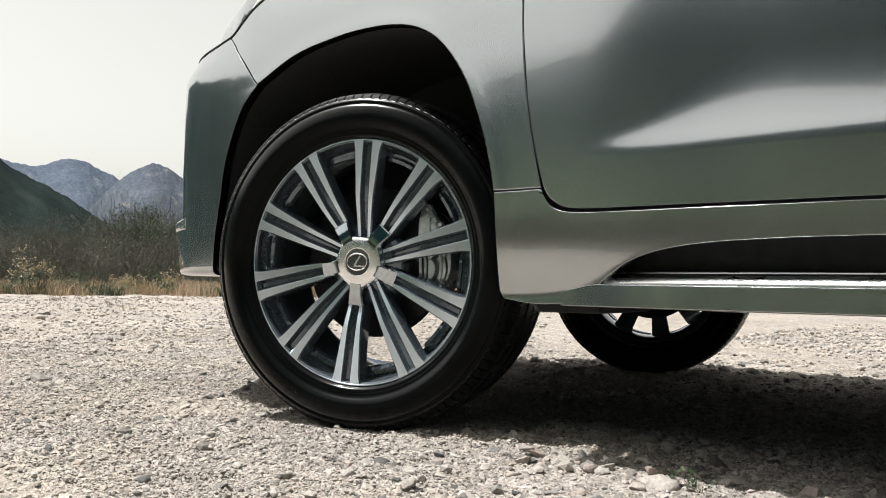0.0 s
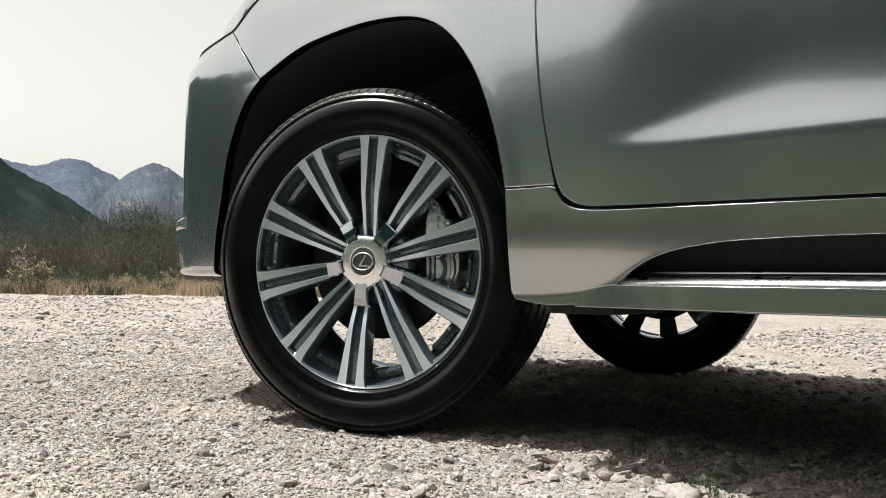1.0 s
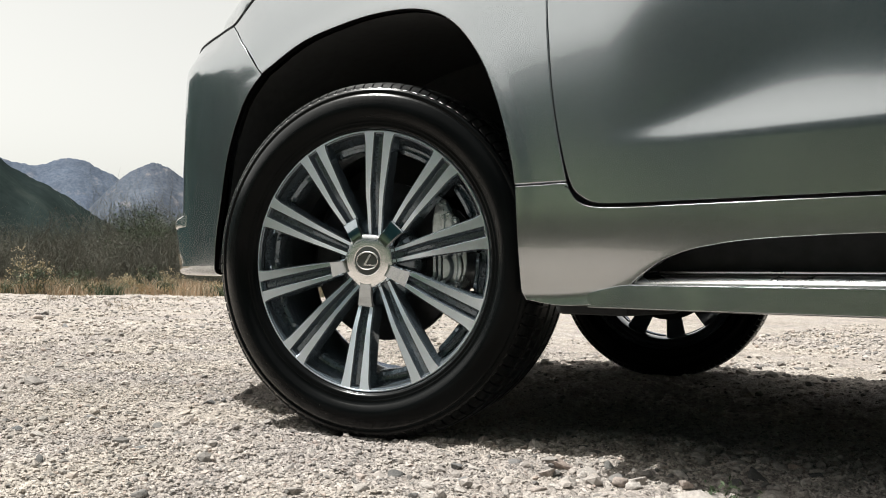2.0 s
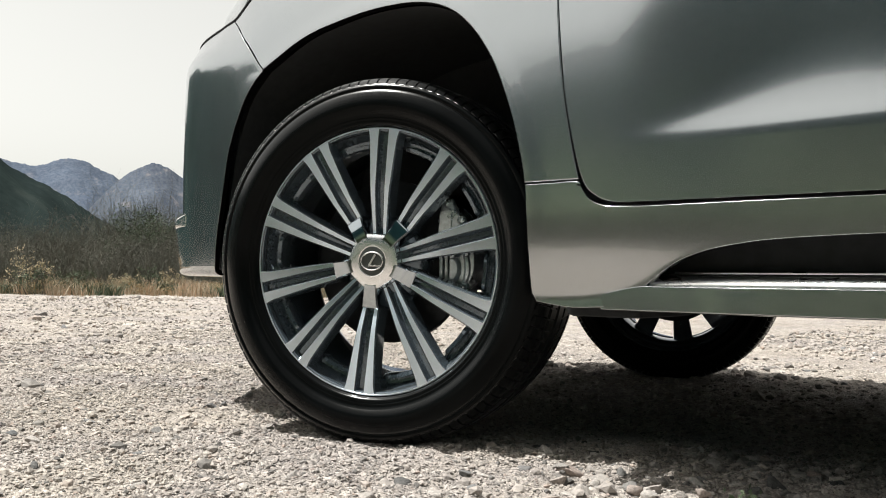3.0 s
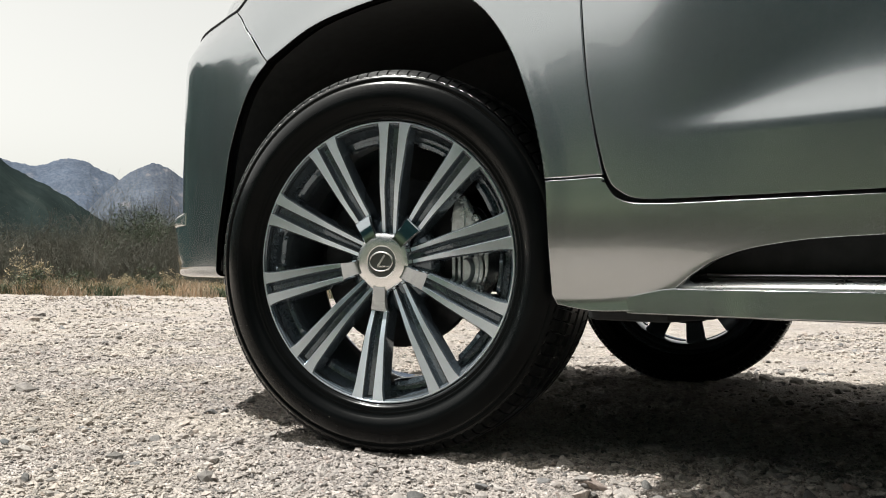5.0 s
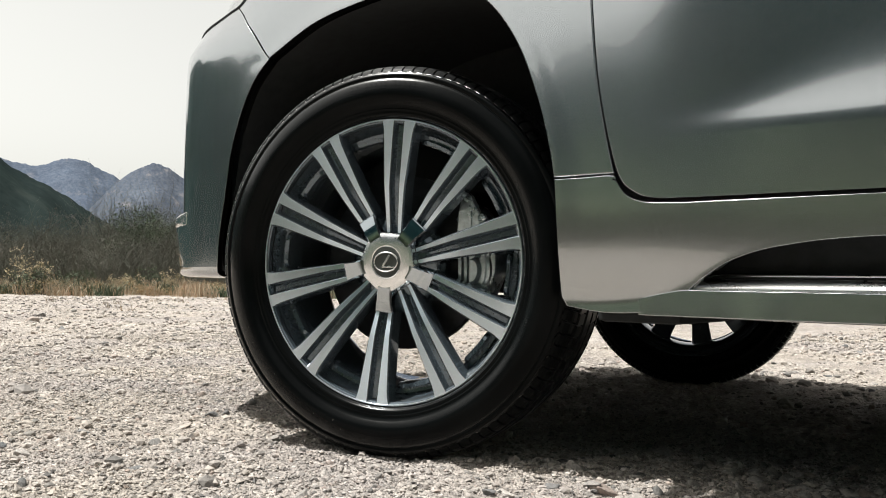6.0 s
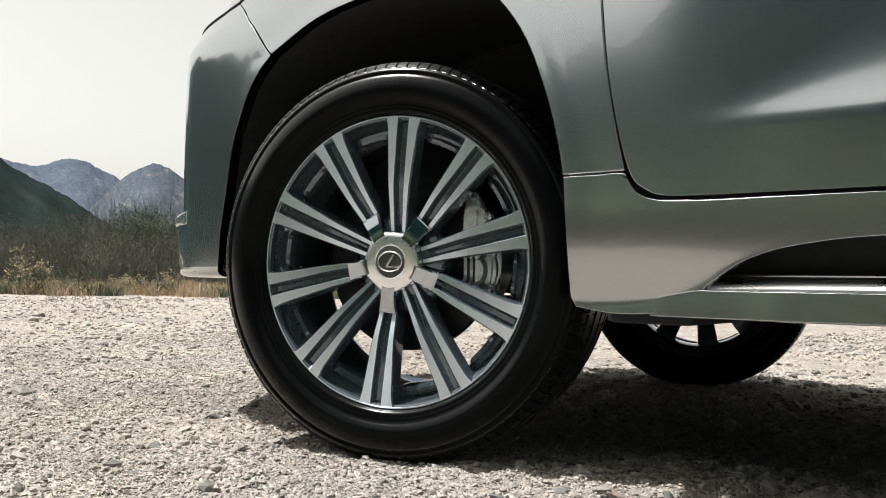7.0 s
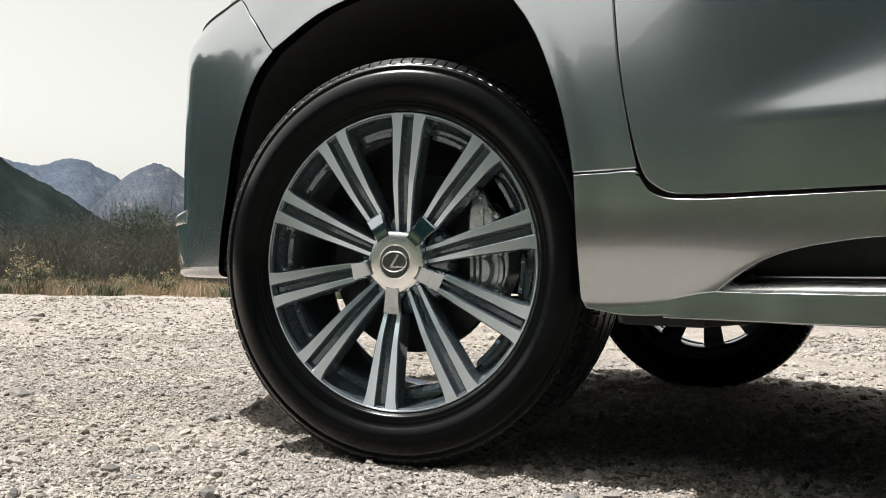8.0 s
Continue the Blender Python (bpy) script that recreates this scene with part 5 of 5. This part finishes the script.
def bolt(x, z, y, r, name="bolt"):
    bm = bmesh.new()
    ring_mesh(bm, [(y + 0.012, r * 1.5), (y + 0.002, r * 1.5), (y, r * 1.35), (y, r), (y - 0.005, r * 0.96), (y - 0.006, r * 0.8), (y - 0.003, r * 0.55), (y - 0.003, 0.0)], 12)
    bmesh.ops.transform(bm, matrix=Matrix.Translation((x, 0, z)), verts=bm.verts)
    return part(name, bm, CAST, caliper)


# upper mounting plate, narrowing to its ear
bm = bmesh.new()
prism(bm, [(0.126, 0.030), (0.131, 0.098), (0.137, 0.119), (0.142, 0.129), (0.150, 0.134), (0.157, 0.130), (0.163, 0.118), (0.172, 0.099), (0.1775, 0.092), (0.178, 0.030)], -0.0625, -0.045, 0.0022)
part("mounting_plate", bm, CAST, caliper)
bm = bmesh.new()
prism(bm, [(0.1535, 0.030), (0.1535, 0.105), (0.156, 0.111), (0.159, 0.105), (0.159, 0.030)], -0.0665, -0.060, 0.0015)
prism(bm, [(0.134, 0.098), (0.136, 0.102), (0.166, 0.106), (0.167, 0.101)], -0.0655, -0.060, 0.0012)
part("plate_rib", bm, CAST, caliper)
bolt(0.1495, 0.1215, -0.0635, 0.0042)
bolt(0.1790, 0.0855, -0.0630, 0.0058)
bolt(0.1880, -0.0500, -0.0630, 0.0048)
bm = bmesh.new()
ring_mesh(bm, [(-0.055, 0.0032), (-0.071, 0.0030), (-0.072, 0.0042), (-0.077, 0.0042), (-0.078, 0.0)], 10)
bmesh.ops.transform(bm, matrix=Matrix.Translation((0.189, 0, 0.084)), verts=bm.verts)
part("bleed_nipple", bm, CAST, caliper)
# lower half: two upright webs, the domed piston cover and the curved outer band
for x0, x1 in ((0.1330, 0.1400), (0.1450, 0.1515)):
    bm = bmesh.new()
    prism(bm, [(x0, -0.046), (x0, 0.016), (x1, 0.016), (x1, -0.046)], -0.0640, -0.045, 0.0015)
    part("web", bm, CAST, caliper)
bm = bmesh.new()
prism(bm, [(0.1555, -0.044), (0.1555, 0.012), (0.1640, 0.011), (0.1700, 0.006), (0.1745, -0.003), (0.1762, -0.013), (0.1752, -0.024), (0.1715, -0.034), (0.1650, -0.041)], -0.0690, -0.045, 0.0050)
part("piston_cover", bm, CAST, caliper)
band_out = [(0.1800 + 0.0185 * math.sin(a), -0.012 + 0.036 * math.cos(a)) for a in np.radians(np.linspace(20, 160, 9))]
band_in = [(0.1785 + 0.0085 * math.sin(a), -0.012 + 0.030 * math.cos(a)) for a in np.radians(np.linspace(160, 20, 9))]
bm = bmesh.new()
rows = [[(xo, -0.052, zo), (xo - 0.0006, -0.0625, zo), (0.5 * (xo + xi), -0.0655, 0.5 * (zo + zi)), (xi + 0.0006, -0.0625, zi), (xi, -0.045, zi)] for (xo, zo), (xi, zi) in zip(band_out, band_in[::-1])]
vr = sheet(bm, rows)
bm.faces.new(vr[0])
bm.faces.new(vr[-1][::-1])
part("outer_band", bm, CAST, caliper)

# ---- the rest of the body, above and behind what the camera passes ----
def ring_section(x, half, z0, z1, n=10, r=0.12):
    """A closed rounded section across the car at x."""
    pts = []
    for cy, cz, a0 in ((half - r, z1 - r, 0), (-(half - r), z1 - r, 90), (-(half - r), z0 + r, 180), (half - r, z0 + r, 270)):
        for k in range(n):
            a = radians(a0 + 90 * k / (n - 1))
            pts.append((x, 0.82 + cy + r * math.cos(a), cz + r * math.sin(a)))
    return pts + pts[:1]


def closed(name, spec, mat, label=""):
    bm = bmesh.new()
    sheet(bm, [ring_section(*q) for q in spec])
    bmesh.ops.remove_doubles(bm, verts=bm.verts, dist=1e-5)
    bmesh.ops.holes_fill(bm, edges=[e for e in bm.edges if e.is_boundary], sides=60)
    return part(name, bm, mat, car, label)


closed("bonnet", ((-0.86, 0.55, 0.97, 1.10, 8, 0.06), (-0.75, 0.72, 0.96, 1.13, 8, 0.08), (-0.45, 0.86, 0.96, 1.16, 8, 0.09), (0.2, 0.92, 0.96, 1.20, 8, 0.09), (0.75, 0.93, 0.96, 1.24, 8, 0.09)), PAINT)
closed("grille", ((-1.0, 0.50, 0.42, 0.96, 8, 0.06), (-0.80, 0.62, 0.40, 1.0, 8, 0.06)), BLACK_PLASTIC, "black radiator grille")
closed("cabin", ((0.72, 0.80, 1.15, 1.28, 8, 0.05), (1.35, 0.70, 1.15, 1.78, 8, 0.12), (1.8, 0.70, 1.15, 1.86, 8, 0.12), (3.2, 0.68, 1.15, 1.85, 8, 0.12), (3.85, 0.62, 1.15, 1.70, 8, 0.12), (3.95, 0.60, 1.12, 1.30, 8, 0.06)), WINDOW_TINT, "dark tinted glass cabin")
closed("roof", ((1.45, 0.66, 1.80, 1.86, 6, 0.028), (1.9, 0.70, 1.81, 1.89, 6, 0.035), (3.2, 0.68, 1.81, 1.89, 6, 0.035), (3.8, 0.60, 1.70, 1.79, 6, 0.03)), PAINT)
closed("shoulder", ((0.70, 0.95, 0.98, 1.22, 8, 0.10), (1.6, 0.96, 0.98, 1.24, 8, 0.10), (3.4, 0.95, 0.98, 1.26, 8, 0.10), (3.98, 0.86, 0.98, 1.24, 8, 0.10)), PAINT)

# rear flank with the rear arch, near and far
REAR_ARCH = catmull([(2.40, 0.42), (2.42, 0.60), (2.50, 0.76), (2.66, 0.86), (2.85, 0.89), (3.04, 0.86), (3.20, 0.76), (3.28, 0.60), (3.31, 0.42)], 6)
for far in (False, True):
    flip = (lambda G: G) if not far else (lambda G: G * np.array([1, -1, 1]) + np.array([0, 2 * 0.82, 0]))
    back = np.array([0.2, 1, 0]) if far else None
    rs = np.linspace(1.628, 2.395, 14)
    panel("rear_door", flip(np.stack([skin(rs, np.full(14, z)) for z in np.linspace(1.08, 0.472, 18)])), PAINT, "", r=0.0035, depth=0.02, out=back)
    top_line = np.stack([np.linspace(2.402, 3.95, len(REAR_ARCH)), np.full(len(REAR_ARCH), 1.08)], -1)
    RQ = between(REAR_ARCH, top_line, 12)
    panel("rear_wing", flip(skin(RQ[..., 0], RQ[..., 1])), PAINT, "", r=0.0035, depth=0.03, out=back)
    if far:
        panel("front_wing", flip(arch_lip(wing_grid())), PAINT, r=0.004, depth=0.03, out=back)
        panel("front_bumper", flip(BUMPER), PAINT, r=0.0025, depth=0.02, out=back)
        panel("front_door", flip(door_skin(DG[..., 0], DG[..., 1])), PAINT, "", r=0.0035, depth=0.02, out=back)
        panel("sill_panel", flip(SILL), PAINT, r=0.003, depth=0.035, out=back)
        panel("running_board", flip(P3), PAINT, r=0.003, depth=0.05, out=back)
tail = np.stack([np.stack([np.full(16, 3.96 + 0.03 * math.sin(k / 5 * math.pi)), np.linspace(-0.10, 1.74, 16), np.full(16, z)], -1) for k, z in enumerate(np.linspace(0.42, 1.12, 6))])
panel("tailgate", tail, PAINT, "", out=(1, 0, 0))
